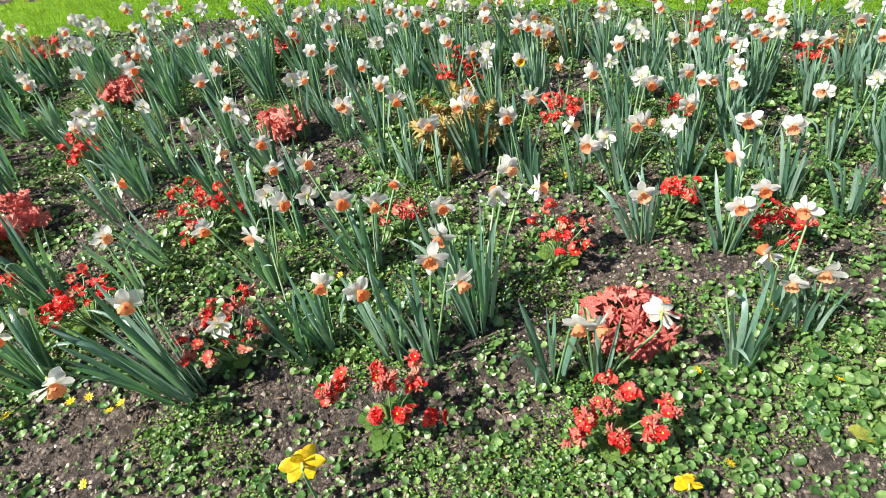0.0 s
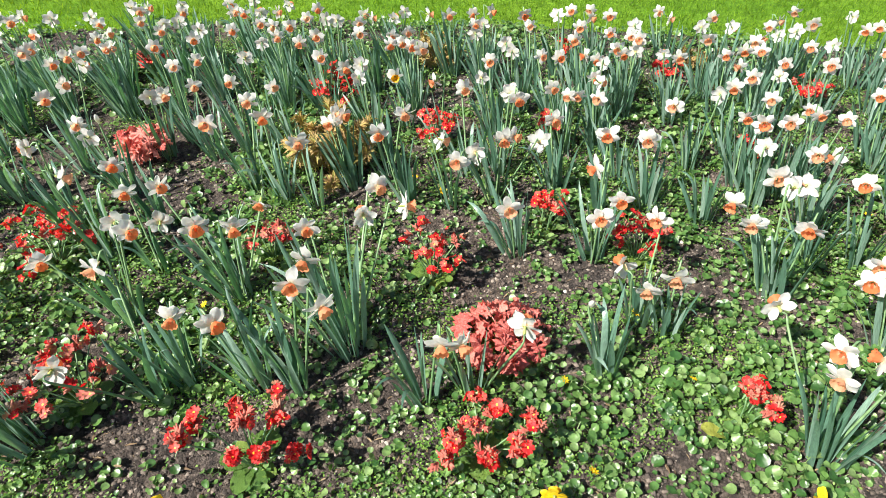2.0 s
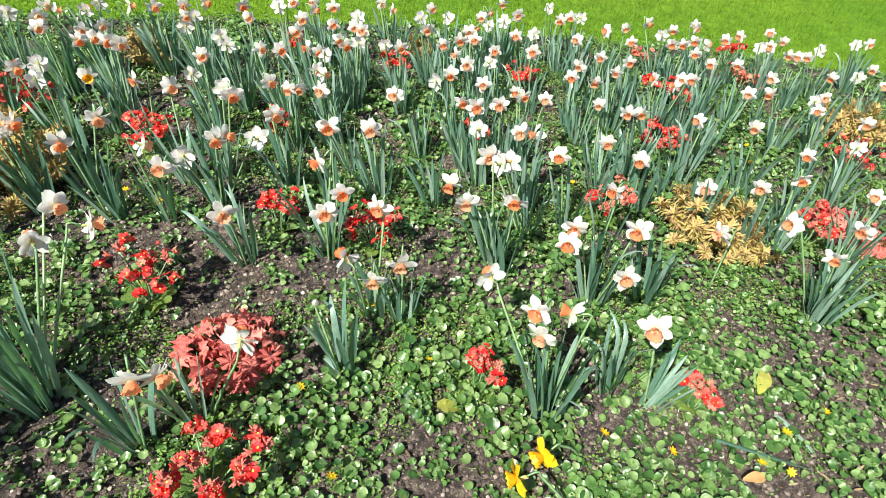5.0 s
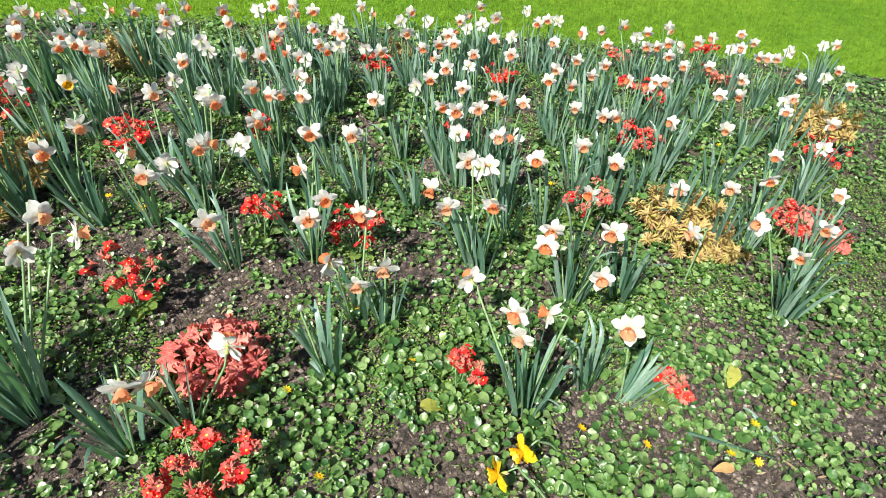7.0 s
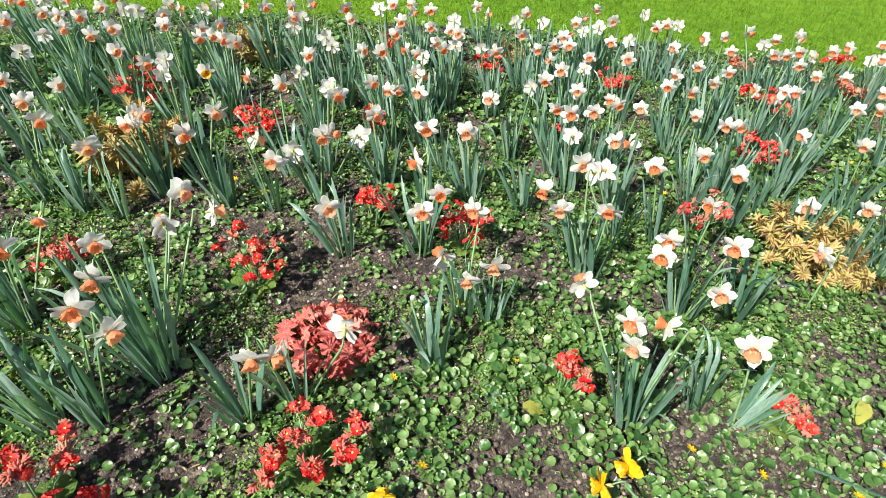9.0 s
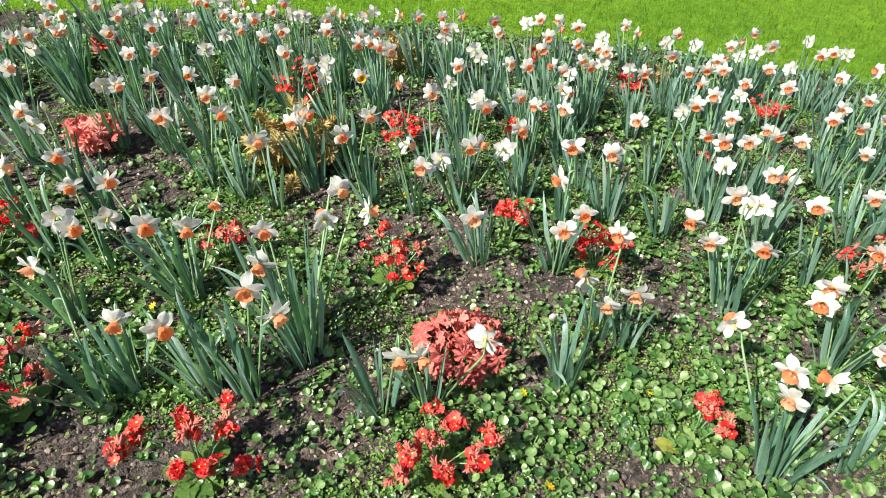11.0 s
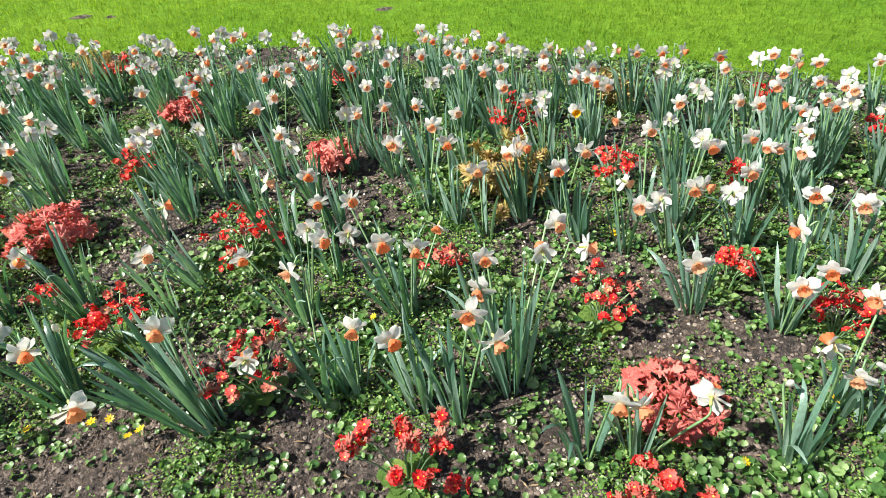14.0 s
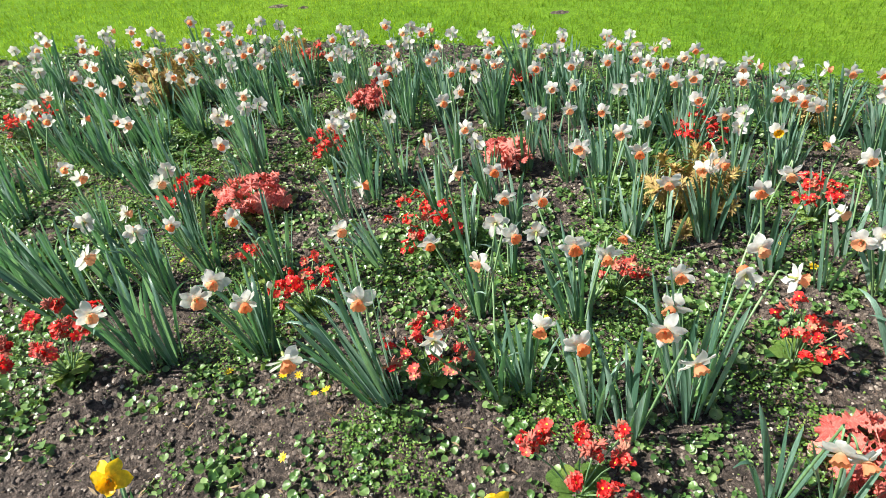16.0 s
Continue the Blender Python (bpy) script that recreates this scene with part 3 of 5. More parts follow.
def primrose(x, y, r, look_kind, tall=0.13):
    words = {"a": "red primrose in full bloom with yellow eyes and crinkled green leaves", "b": "large red primrose in bloom above crinkled light green leaves",
             "o": "fading red primrose with withered brownish blossoms among green leaves", "y": "dark red primrose over a rosette of yellow-green leaves"}
    base = base_of("primrose", x, y, words[look_kind], "primrose", "primroses in the bed", rng.uniform(0, 360))
    count = 11
    for i in range(count):
        a, size = 360 * i / count + rng.uniform(-14, 14), rng.uniform(0.6, 1.1) * max(0.05, min(0.078, r * 0.62))
        m = pose(0, 0, 0.004, 0, 0, a) @ pose(0.006, 0, 0, 0, rng.uniform(-14, 14), 0) @ Matrix.Scale(size, 4)
        part("leaf", rng.choice(ROSETTES), base, m)
    umbels = max(3, int(round(r / {"a": 0.0078, "b": 0.0165, "o": 0.012, "y": 0.012}[look_kind])))
    old = {"a": 0.14, "b": 0.38, "o": 0.62, "y": 0.2}[look_kind]
    for i in range(umbels):
        a, d = rng.uniform(0, 6.28), r * 0.92 * math.sqrt((i + 0.2) / umbels)
        a = i * 2.4 + rng.uniform(-0.4, 0.4)
        top = Vector((d * math.cos(a), d * math.sin(a), tall * rng.uniform(0.6, 1.05)))
        foot = Vector((0.01 * math.cos(a), 0.01 * math.sin(a), 0))
        part("stalk", shaped("stalk", *tube([foot, foot.lerp(top, 0.5) + Vector((0, 0, 0.02)), top], [0.0022, 0.002, 0.0018], 5), [STALK]), base)
        for k in range(rng.randint(*{"a": (3, 7), "b": (15, 20), "o": (5, 9), "y": (5, 8)}[look_kind])):
            b, t = rng.uniform(0, 6.28), rng.uniform(0.1, 1.15)
            off = Vector((math.cos(b) * math.sin(t), math.sin(b) * math.sin(t), math.cos(t)))
            turn = off.to_track_quat("Z", "X").to_matrix().to_4x4()
            mesh = rng.choice(OLD_BLOSSOMS) if rng.random() < old else rng.choice(BLOSSOMS)
            part("blossom", mesh, base, Matrix.Translation(top + off * rng.uniform(0.006, 0.038)) @ turn @ pose(0, 0, 0, rng.uniform(-35, 35), rng.uniform(-35, 35), 0) @ Matrix.Scale(rng.uniform(0.75, 1.2), 4))
    return base


# ---- coral bells ----
def lobed_leaf_mesh(k):
    r = random.Random(600 + k)
    ph = r.uniform(0, 6)
    n, rings = 85, 4
    verts, faces = [(0, 0, 0)], []
    for q in range(1, rings + 1):
        v = q / rings
        for i in range(n):
            a = math.pi * (2 * i / (n - 1) - 1) * 0.93
            lobe = 0.84 + 0.17 * (abs(math.cos(3.5 * a)) ** 0.7 - 0.4) * v ** 2 + 0.075 * math.cos(21 * a + ph) * v ** 4
            rr = v * lobe * (0.85 + 0.15 * math.cos(a))
            z = 0.16 * v * v * math.sin(3.5 * a + ph) * 0.7 - 0.10 * v * v + 0.04 * v * v * math.cos(5 * a) + 0.17 * v ** 3 * math.sin(11 * a + ph + 2 * math.sin(2 * a + ph))
            verts.append((rr * math.cos(a), rr * math.sin(a), z))
    for i in range(n - 1):
        faces.append((0, 1 + i, 2 + i))
        for q in range(rings - 1):
            a = 1 + q * n + i
            faces.append((a, a + n, a + n + 1, a + 1))
    verts = [(vx, vy, vz + 0.30 * noise.noise(Vector((vx * 2.6, vy * 3.2, k * 5.0))) + 0.14 * noise.noise(Vector((vx * 8, vy * 8, k * 5.0)))) for vx, vy, vz in verts]
    return shaped("leaf", verts, faces, [CORAL])


LOBED = [lobed_leaf_mesh(k) for k in range(5)]


def heuchera(x, y, r, look_kind):
    base = base_of("coral_bells", x, y, "coral bells with a mound of ruffled salmon-red lobed leaves", "heuchera", "coral bells in the bed")
    lift = 0.0 if look_kind == "." else 0.05
    count = int(16 + 150 * r)
    for i in range(count):
        f = (i + 0.5) / count
        a, t = i * 2.39996, math.acos(1 - 0.95 * f)
        top = Vector((math.cos(a) * math.sin(t) * r * rng.uniform(0.55, 0.95), math.sin(a) * math.sin(t) * r * rng.uniform(0.6, 0.95), 0.030 + lift + 0.060 * math.cos(t) * (0.4 + 0.8 * rng.random())))
        face = Vector((math.cos(a) * math.sin(t) * 0.8, math.sin(a) * math.sin(t) * 0.8, 0.75))
        face = (face + Vector((rng.gauss(0, 0.75), rng.gauss(0, 0.75), 0.2))).normalized()
        turn = face.to_track_quat("Z", "X").to_matrix().to_4x4() @ pose(0, 0, 0, 0, 0, rng.uniform(-180, 180))
        part("leaf", rng.choice(LOBED), base, Matrix.Translation(top) @ turn @ Matrix.Scale(rng.uniform(0.026, 0.050), 4))
        if i % 3 == 0:
            part("stalk", shaped("stalk", *tube([Vector((0, 0, 0)), top * 0.5 + Vector((0, 0, 0.02)), top], [0.0018, 0.0015, 0.0013], 5), [CORAL]), base)
    return base


# ---- straw-coloured spurge ----
def shoot_mesh(k):
    """A stem with whorls of narrow leaves that crowd into a star at its tip."""
    r = random.Random(700 + k)
    bend = r.uniform(0.1, 0.5)
    axis = [Vector((bend * 0.5 * (j / 6) ** 2, 0, j / 6)) for j in range(7)]
    bits = [tube(axis, [0.016, 0.015, 0.014, 0.013, 0.012, 0.010, 0.006], 5)]
    for i in range(110):
        f = 0.30 + 0.70 * (i / 110) ** 0.62
        p = Vector((bend * 0.5 * f * f, 0, f))
        a, up = i * 2.4 + r.uniform(-0.4, 0.4), r.uniform(-0.5, 0.5) if f < 0.8 else r.uniform(0.0, 1.5)
        d = Vector((math.cos(a), math.sin(a), up)).normalized()
        w = Vector((-math.sin(a), math.cos(a), 0)) * 0.021
        n = r.uniform(0.15, 0.25)
        drop = Vector((0, 0, -0.05 * r.random()))
        mid, tip = p + d * n * 0.55 + Vector((0, 0, 0.02)), p + d * n + drop
        bits.append(([p - w * 0.4, p + w * 0.4, mid + w, mid - w, tip, mid + Vector((0, 0, -0.012))], [(0, 1, 5), (1, 2, 5), (3, 0, 5), (5, 2, 4), (3, 5, 4)]))
    return shaped("shoot", *joined(bits), [STRAW])


SHOOTS = [shoot_mesh(k) for k in range(6)]


def spurge(x, y, r, look_kind):
    base = base_of("dry_shrublet", x, y, "straw-coloured low shrublet with narrow drying leaves", "shrub", "straw-coloured shrublets")
    count = int(8 + 85 * r) if look_kind == "." else int(4 + 60 * r)
    for i in range(count):
        f = (i + 0.5) / count
        a, t = i * 137.5, (58 if look_kind == "." else 74) * math.sqrt(f) * rng.uniform(0.6, 1.1)
        size = rng.uniform(0.7, 1.15) * max(0.11, r * (1.12 if look_kind == "." else 0.78))
        part("shoot", rng.choice(SHOOTS), base, pose(0, 0, 0, 0, 0, a) @ pose(0.02, 0, -0.01, 0, t, 0) @ pose(0, 0, 0, 0, 0, rng.uniform(0, 360)) @ Matrix.Scale(size, 4))
    return base


daffodil_clump(2.230, 0.546, 14, 0.24, [(-0.093, 0.210, 0.314, 169), (-0.122, 0.051, 0.304, -166)])
daffodil_clump(2.441, 0.571, 10, 0.27, [(-0.040, 0.035, 0.278, -176)])
daffodil_clump(2.683, 0.628, 10, 0.27, [(-0.047, 0.027, 0.295, -175)])
daffodil_clump(1.467, 0.697, 9, 0.20, [(-0.105, 0.055, 0.324, -155)], (0.3, -0.1))
daffodil_clump(1.404, 0.798, 9, 0.24, [])
daffodil_clump(3.024, 0.808, 10, 0.27, [(-0.045, 0.028, 0.295, -2)])
daffodil_clump(2.501, 0.813, 10, 0.25, [(-0.016, 0.046, 0.295, -140)])
daffodil_clump(2.081, 0.837, 0, 0.25, [(-0.051, 0.060, 0.220, 154)])
daffodil_clump(1.208, 0.849, 14, 0.30, [(0.006, 0.299, 0.258, 66), (-0.072, 0.087, 0.353, -171), (-0.071, 0.058, 0.295, -163), (0.007, 0.053, 0.340, 125)], (0, 0.15))
daffodil_clump(3.299, 0.857, 10, 0.28, [(-0.053, 0.039, 0.295, -162)])
daffodil_clump(2.719, 0.868, 10, 0.31, [(-0.034, 0.055, 0.295, -169)])
daffodil_clump(2.369, 0.887, 10, 0.29, [(-0.037, 0.042, 0.270, -167)])
daffodil_clump(1.807, 0.949, 12, 0.26, [])
daffodil_clump(3.128, 0.973, 10, 0.24, [(0.024, 0.101, 0.295, -168)])
daffodil_clump(3.829, 1.013, 12, 0.25, [(-0.006, -0.005, 0.295, -171), (-0.026, 0.118, 0.295, -9)])
daffodil_clump(2.258, 1.037, 10, 0.29, [(-0.026, 0.028, 0.220, -163)])
daffodil_clump(1.628, 1.037, 12, 0.26, [(-0.066, 0.108, 0.270, -152), (-0.118, 0.084, 0.250, -152), (0.036, -0.029, 0.313, -159), (-0.075, -0.097, 0.239, -140)])
daffodil_clump(3.380, 1.058, 10, 0.27, [(-0.046, 0.059, 0.295, -148)])
daffodil_clump(4.053, 1.071, 10, 0.28, [(-0.047, 0.059, 0.295, -170)])
daffodil_clump(2.741, 1.087, 10, 0.29, [(-0.040, 0.060, 0.295, -164)])
daffodil_clump(3.648, 1.143, 10, 0.29, [(-0.023, 0.056, 0.295, -178)])
daffodil_clump(1.827, 1.162, 4, 0.25, [(-0.015, 0.030, 0.282, -175)])
daffodil_clump(3.243, 1.180, 10, 0.27, [(-0.149, 0.094, 0.295, -164), (0.013, -0.055, 0.295, 2)])
daffodil_clump(2.174, 1.254, 8, 0.25, [(-0.102, 0.010, 0.271, -156)])
daffodil_clump(0.842, 1.261, 9, 0.26, [(-0.039, 0.079, 0.220, -121, 3)])
daffodil_clump(2.373, 1.266, 8, 0.26, [])
daffodil_clump(2.546, 1.278, 10, 0.31, [(-0.027, 0.027, 0.295, 171)])
daffodil_clump(4.442, 1.285, 12, 0.26, [(-0.002, 0.008, 0.295, -129), (-0.106, 0.052, 0.295, 12)])
daffodil_clump(1.469, 1.294, 6, 0.26, [(-0.128, 0.094, 0.290, -139), (-0.009, 0.012, 0.304, -145)])
daffodil_clump(1.085, 1.314, 8, 0.20, [(-0.118, 0.014, 0.220, -129), (-0.028, 0.014, 0.235, -132)])
daffodil_clump(3.322, 1.318, 10, 0.25, [(-0.037, 0.038, 0.295, -164)])
daffodil_clump(1.849, 1.332, 8, 0.27, [(-0.090, 0.061, 0.316, -148)])
daffodil_clump(0.477, 1.335, 7, 0.22, [(-0.063, -0.061, 0.300, -70), (0.121, -0.020, 0.250, 59)])
daffodil_clump(2.747, 1.343, 12, 0.27, [])
daffodil_clump(4.047, 1.345, 10, 0.28, [(-0.051, 0.053, 0.295, -16)])
daffodil_clump(1.483, 1.349, 10, 0.26, [(0.064, 0.106, 0.322, 8), (-0.107, 0.149, 0.274, -157)])
daffodil_clump(0.353, 1.352, 8, 0.25, [(0.013, -0.073, 0.314, -106)])
daffodil_clump(2.921, 1.355, 8, 0.28, [(0.069, -0.031, 0.295, -162)])
daffodil_clump(2.081, 1.365, 10, 0.28, [(-0.043, 0.026, 0.285, -132)])
daffodil_clump(1.029, 1.378, 6, 0.20, [(0.074, 0.120, 0.290, -149), (-0.105, 0.023, 0.270, 85)])
daffodil_clump(1.694, 1.389, 8, 0.26, [(-0.121, 0.145, 0.294, -121), (-0.107, 0.063, 0.322, 17)])
daffodil_clump(3.757, 1.391, 14, 0.25, [(0.029, -0.003, 0.295, -165), (-0.035, 0.025, 0.295, -165), (-0.063, 0.059, 0.295, -164)])
daffodil_clump(2.346, 1.411, 12, 0.26, [(-0.005, 0.044, 0.295, -134), (-0.053, 0.073, 0.295, -153)])
daffodil_clump(3.282, 1.457, 10, 0.27, [(-0.021, 0.062, 0.295, -161)])
daffodil_clump(2.864, 1.507, 12, 0.30, [(-0.006, 0.027, 0.295, -158), (-0.049, 0.054, 0.295, -157)])
daffodil_clump(0.049, 1.515, 9, 0.28, [(0.045, 0.043, 0.337, -105), (0.098, -0.048, 0.330, -69)])
daffodil_clump(1.826, 1.517, 12, 0.30, [(-0.087, 0.039, 0.323, -143), (0.029, 0.066, 0.274, 155)])
daffodil_clump(2.280, 1.525, 10, 0.24, [(-0.043, 0.063, 0.295, -150)])
daffodil_clump(3.719, 1.531, 12, 0.29, [(-0.013, 0.035, 0.295, -162), (-0.082, 0.056, 0.295, 8)])
daffodil_clump(2.721, 1.550, 12, 0.28, [(-0.001, -0.005, 0.295, 144), (-0.030, 0.080, 0.295, 146)])
daffodil_clump(-0.036, 1.554, 10, 0.28, [(-0.056, -0.010, 0.289, -64)])
daffodil_clump(3.932, 1.572, 12, 0.27, [(-0.053, -0.006, 0.295, -163), (-0.003, 0.097, 0.295, -162)])
daffodil_clump(-0.602, 1.572, 22, 0.36, [(-0.023, 0.025, 0.355, -88), (-0.161, -0.146, 0.324, -58)], (-0.42, 0.2))
daffodil_clump(3.200, 1.581, 12, 0.25, [(-0.073, 0.011, 0.295, -158), (-0.035, 0.118, 0.295, -157)])
daffodil_clump(0.210, 1.593, 17, 0.38, [(0.202, 0.318, 0.297, -75), (0.120, 0.191, 0.316, 88), (0.250, 0.189, 0.309, -8), (-0.037, 0.180, 0.316, -98), (-0.069, 0.095, 0.284, -117)])
daffodil_clump(-0.283, 1.605, 7, 0.26, [(-0.062, 0.180, 0.330, -133), (-0.159, -0.033, 0.255, 85)])
daffodil_clump(-0.210, 1.633, 9, 0.26, [(0.027, -0.049, 0.298, -99)])
daffodil_clump(-1.338, 1.642, 9, 0.34, [(-0.167, 0.158, 0.293, -14), (0.006, -0.089, 0.310, -42)])
daffodil_clump(-1.268, 1.669, 8, 0.28, [])
daffodil_clump(1.065, 1.678, 8, 0.29, [(0.023, 0.120, 0.277, 179), (-0.071, -0.075, 0.247, -122), (-0.015, -0.076, 0.296, -114)])
daffodil_clump(3.708, 1.685, 10, 0.26, [(-0.030, 0.042, 0.295, -180)])
daffodil_clump(1.508, 1.691, 9, 0.22, [])
daffodil_clump(2.376, 1.704, 12, 0.24, [(0.015, 0.024, 0.295, -149), (-0.045, 0.103, 0.295, -147)])
daffodil_clump(3.551, 1.705, 10, 0.26, [(-0.022, 0.027, 0.295, -159)])
daffodil_clump(1.767, 1.715, 12, 0.25, [(-0.080, -0.016, 0.282, 31), (-0.010, 0.079, 0.303, -128)])
daffodil_clump(-0.998, 1.719, 12, 0.30, [(-0.063, -0.110, 0.326, -51), (0.073, -0.122, 0.332, -66), (-0.073, -0.005, 0.293, -84), (0.106, -0.036, 0.315, -60, 3)])
daffodil_clump(2.618, 1.720, 10, 0.28, [(-0.052, 0.027, 0.295, -151)])
daffodil_clump(1.896, 1.727, 10, 0.28, [(-0.029, 0.051, 0.291, -140)])
daffodil_clump(3.362, 1.732, 12, 0.25, [(-0.003, 0.008, 0.295, -8), (-0.042, 0.062, 0.295, -156)])
daffodil_clump(2.033, 1.737, 14, 0.25, [(0.023, -0.022, 0.298, -145), (-0.049, 0.027, 0.306, -113), (-0.020, 0.094, 0.285, -142)])
daffodil_clump(2.765, 1.753, 10, 0.27, [(-0.036, 0.034, 0.295, -132)])
daffodil_clump(3.204, 1.777, 12, 0.24, [(0.013, 0.022, 0.295, -156), (-0.051, 0.049, 0.295, -155)])
daffodil_clump(0.838, 1.789, 10, 0.27, [(-0.093, -0.084, 0.275, -111)])
daffodil_clump(1.791, 1.825, 10, 0.27, [(-0.019, 0.051, 0.278, -127)])
daffodil_clump(1.378, 1.828, 10, 0.26, [(-0.047, 0.031, 0.291, -132)])
daffodil_clump(-1.694, 1.837, 20, 0.34, [], (-0.5, 0.2))
daffodil_clump(2.470, 1.843, 10, 0.28, [(-0.016, 0.027, 0.295, -147)])
daffodil_clump(2.674, 1.858, 10, 0.26, [(-0.039, 0.028, 0.295, -149)])
daffodil_clump(3.576, 1.865, 12, 0.29, [(-0.063, 0.033, 0.295, -96), (-0.010, 0.072, 0.295, -156)])
daffodil_clump(1.219, 1.868, 4, 0.28, [(-0.029, 0.028, 0.320, -128)])
daffodil_clump(1.952, 1.872, 10, 0.30, [(-0.028, 0.058, 0.295, -138)])
daffodil_clump(2.975, 1.874, 10, 0.27, [(-0.021, 0.063, 0.295, -151)])
daffodil_clump(-0.044, 1.906, 12, 0.32, [(-0.133, 0.151, 0.346, -63), (-0.146, 0.048, 0.310, 88), (-0.051, -0.087, 0.365, -85), (0.036, -0.089, 0.336, -89), (0.116, 0.108, 0.252, -122)])
daffodil_clump(-1.388, 1.911, 10, 0.26, [(-0.043, 0.025, 0.285, 131)])
daffodil_clump(3.305, 1.918, 14, 0.25, [(-0.081, 0.015, 0.295, 26), (0.040, 0.022, 0.295, -154), (-0.012, 0.139, 0.295, -92)])
daffodil_clump(-0.354, 1.920, 9, 0.24, [(-0.149, 0.031, 0.255, -69), (0.044, 0.092, 0.295, 93), (0.101, -0.054, 0.357, -58)])
daffodil_clump(-1.900, 1.923, 14, 0.28, [])
daffodil_clump(-1.600, 1.965, 10, 0.25, [(-0.054, 0.044, 0.267, 125)])
daffodil_clump(1.687, 1.978, 10, 0.27, [(-0.159, 0.014, 0.311, -149), (0.043, 0.017, 0.323, 46)])
daffodil_clump(-1.483, 1.983, 10, 0.26, [(-0.031, 0.056, 0.283, 11)])
daffodil_clump(-0.776, 2.004, 4, 0.25, [(-0.033, 0.048, 0.220, -51)])
daffodil_clump(1.898, 2.019, 10, 0.28, [(-0.039, 0.032, 0.295, -135)])
daffodil_clump(2.381, 2.021, 10, 0.26, [(-0.016, 0.045, 0.295, -143)])
daffodil_clump(-2.080, 2.034, 16, 0.25, [])
daffodil_clump(3.102, 2.037, 10, 0.26, [(-0.017, 0.028, 0.295, -140)])
daffodil_clump(-1.050, 2.037, 11, 0.30, [(-0.141, 0.061, 0.220, -68)])
daffodil_clump(1.401, 2.045, 9, 0.26, [(-0.067, 0.127, 0.284, -152)])
daffodil_clump(2.731, 2.047, 10, 0.28, [(-0.044, 0.027, 0.295, -166)])
daffodil_clump(1.137, 2.057, 10, 0.28, [(-0.019, 0.048, 0.274, -97)])
daffodil_clump(2.081, 2.061, 14, 0.26, [(0.023, 0.012, 0.295, 21), (-0.095, 0.035, 0.295, -136), (-0.074, 0.133, 0.295, 165)])
daffodil_clump(2.989, 2.062, 10, 0.27, [(-0.040, 0.033, 0.295, 171)])
daffodil_clump(0.890, 2.080, 8, 0.26, [(-0.118, -0.063, 0.275, 72), (-0.029, -0.088, 0.315, -111), (-0.206, -0.120, 0.292, -135), (0.115, -0.073, 0.272, 45), (0.014, -0.082, 0.315, -62)])
daffodil_clump(0.721, 2.081, 4, 0.30, [(-0.021, 0.031, 0.279, -14)])
daffodil_clump(-1.319, 2.084, 9, 0.24, [(-0.035, -0.077, 0.260, -72)])
daffodil_clump(-0.260, 2.095, 4, 0.25, [(-0.027, 0.047, 0.294, -89)])
daffodil_clump(2.254, 2.112, 10, 0.25, [(-0.055, 0.031, 0.295, -139)])
daffodil_clump(-0.724, 2.144, 9, 0.22, [(-0.022, 0.023, 0.316, 26)], (-0.5, 0.15))
daffodil_clump(2.536, 2.178, 12, 0.24, [(0.003, 0.041, 0.295, 38), (-0.112, 0.052, 0.295, -141)])
daffodil_clump(0.590, 2.185, 9, 0.25, [(-0.091, 0.023, 0.289, -102)])
daffodil_clump(-1.463, 2.207, 12, 0.29, [(-0.041, 0.029, 0.272, -33), (-0.028, 0.077, 0.301, 126)])
daffodil_clump(2.969, 2.221, 12, 0.26, [(0.001, 0.047, 0.295, 4), (-0.064, 0.071, 0.295, -145)])
daffodil_clump(-1.810, 2.223, 12, 0.25, [(0.015, 0.008, 0.295, -17), (-0.084, 0.064, 0.295, -56)])
daffodil_clump(-0.417, 2.229, 10, 0.27, [(-0.035, 0.051, 0.299, -15)])
daffodil_clump(0.987, 2.235, 9, 0.27, [(0.044, 0.056, 0.304, 58), (0.046, 0.069, 0.304, 68), (0.031, -0.034, 0.324, -103)])
daffodil_clump(0.269, 2.243, 4, 0.28, [(-0.030, 0.025, 0.277, -98)])
daffodil_clump(1.439, 2.248, 12, 0.28, [(-0.016, 0.035, 0.283, -2), (-0.022, 0.074, 0.283, -102)])
daffodil_clump(2.861, 2.256, 10, 0.26, [(-0.046, 0.030, 0.295, -154)])
daffodil_clump(2.056, 2.257, 10, 0.28, [(-0.029, 0.034, 0.295, -134)])
daffodil_clump(0.864, 2.264, 8, 0.26, [(0.030, 0.138, 0.289, -98)])
daffodil_clump(2.244, 2.270, 14, 0.27, [(-0.046, 0.003, 0.295, -137), (-0.110, 0.029, 0.295, -135), (-0.003, 0.088, 0.295, -136)])
daffodil_clump(1.305, 2.281, 9, 0.28, [(-0.133, -0.051, 0.325, -87), (-0.040, -0.079, 0.294, -120), (-0.078, -0.070, 0.294, -149)])
daffodil_clump(-2.280, 2.323, 12, 0.26, [])
daffodil_clump(1.858, 2.333, 12, 0.24, [(-0.026, 0.008, 0.295, -120), (-0.065, 0.067, 0.295, 52)])
daffodil_clump(0.424, 2.335, 12, 0.28, [(-0.058, 0.030, 0.269, -121), (-0.025, 0.039, 0.294, -42)])
daffodil_clump(-0.257, 2.340, 9, 0.25, [(-0.067, -0.031, 0.293, -89)])
daffodil_clump(0.169, 2.342, 9, 0.25, [(-0.023, -0.004, 0.350, -94)])
daffodil_clump(0.568, 2.357, 5, 0.28, [(0.069, -0.015, 0.267, -101), (-0.148, -0.001, 0.294, -54)])
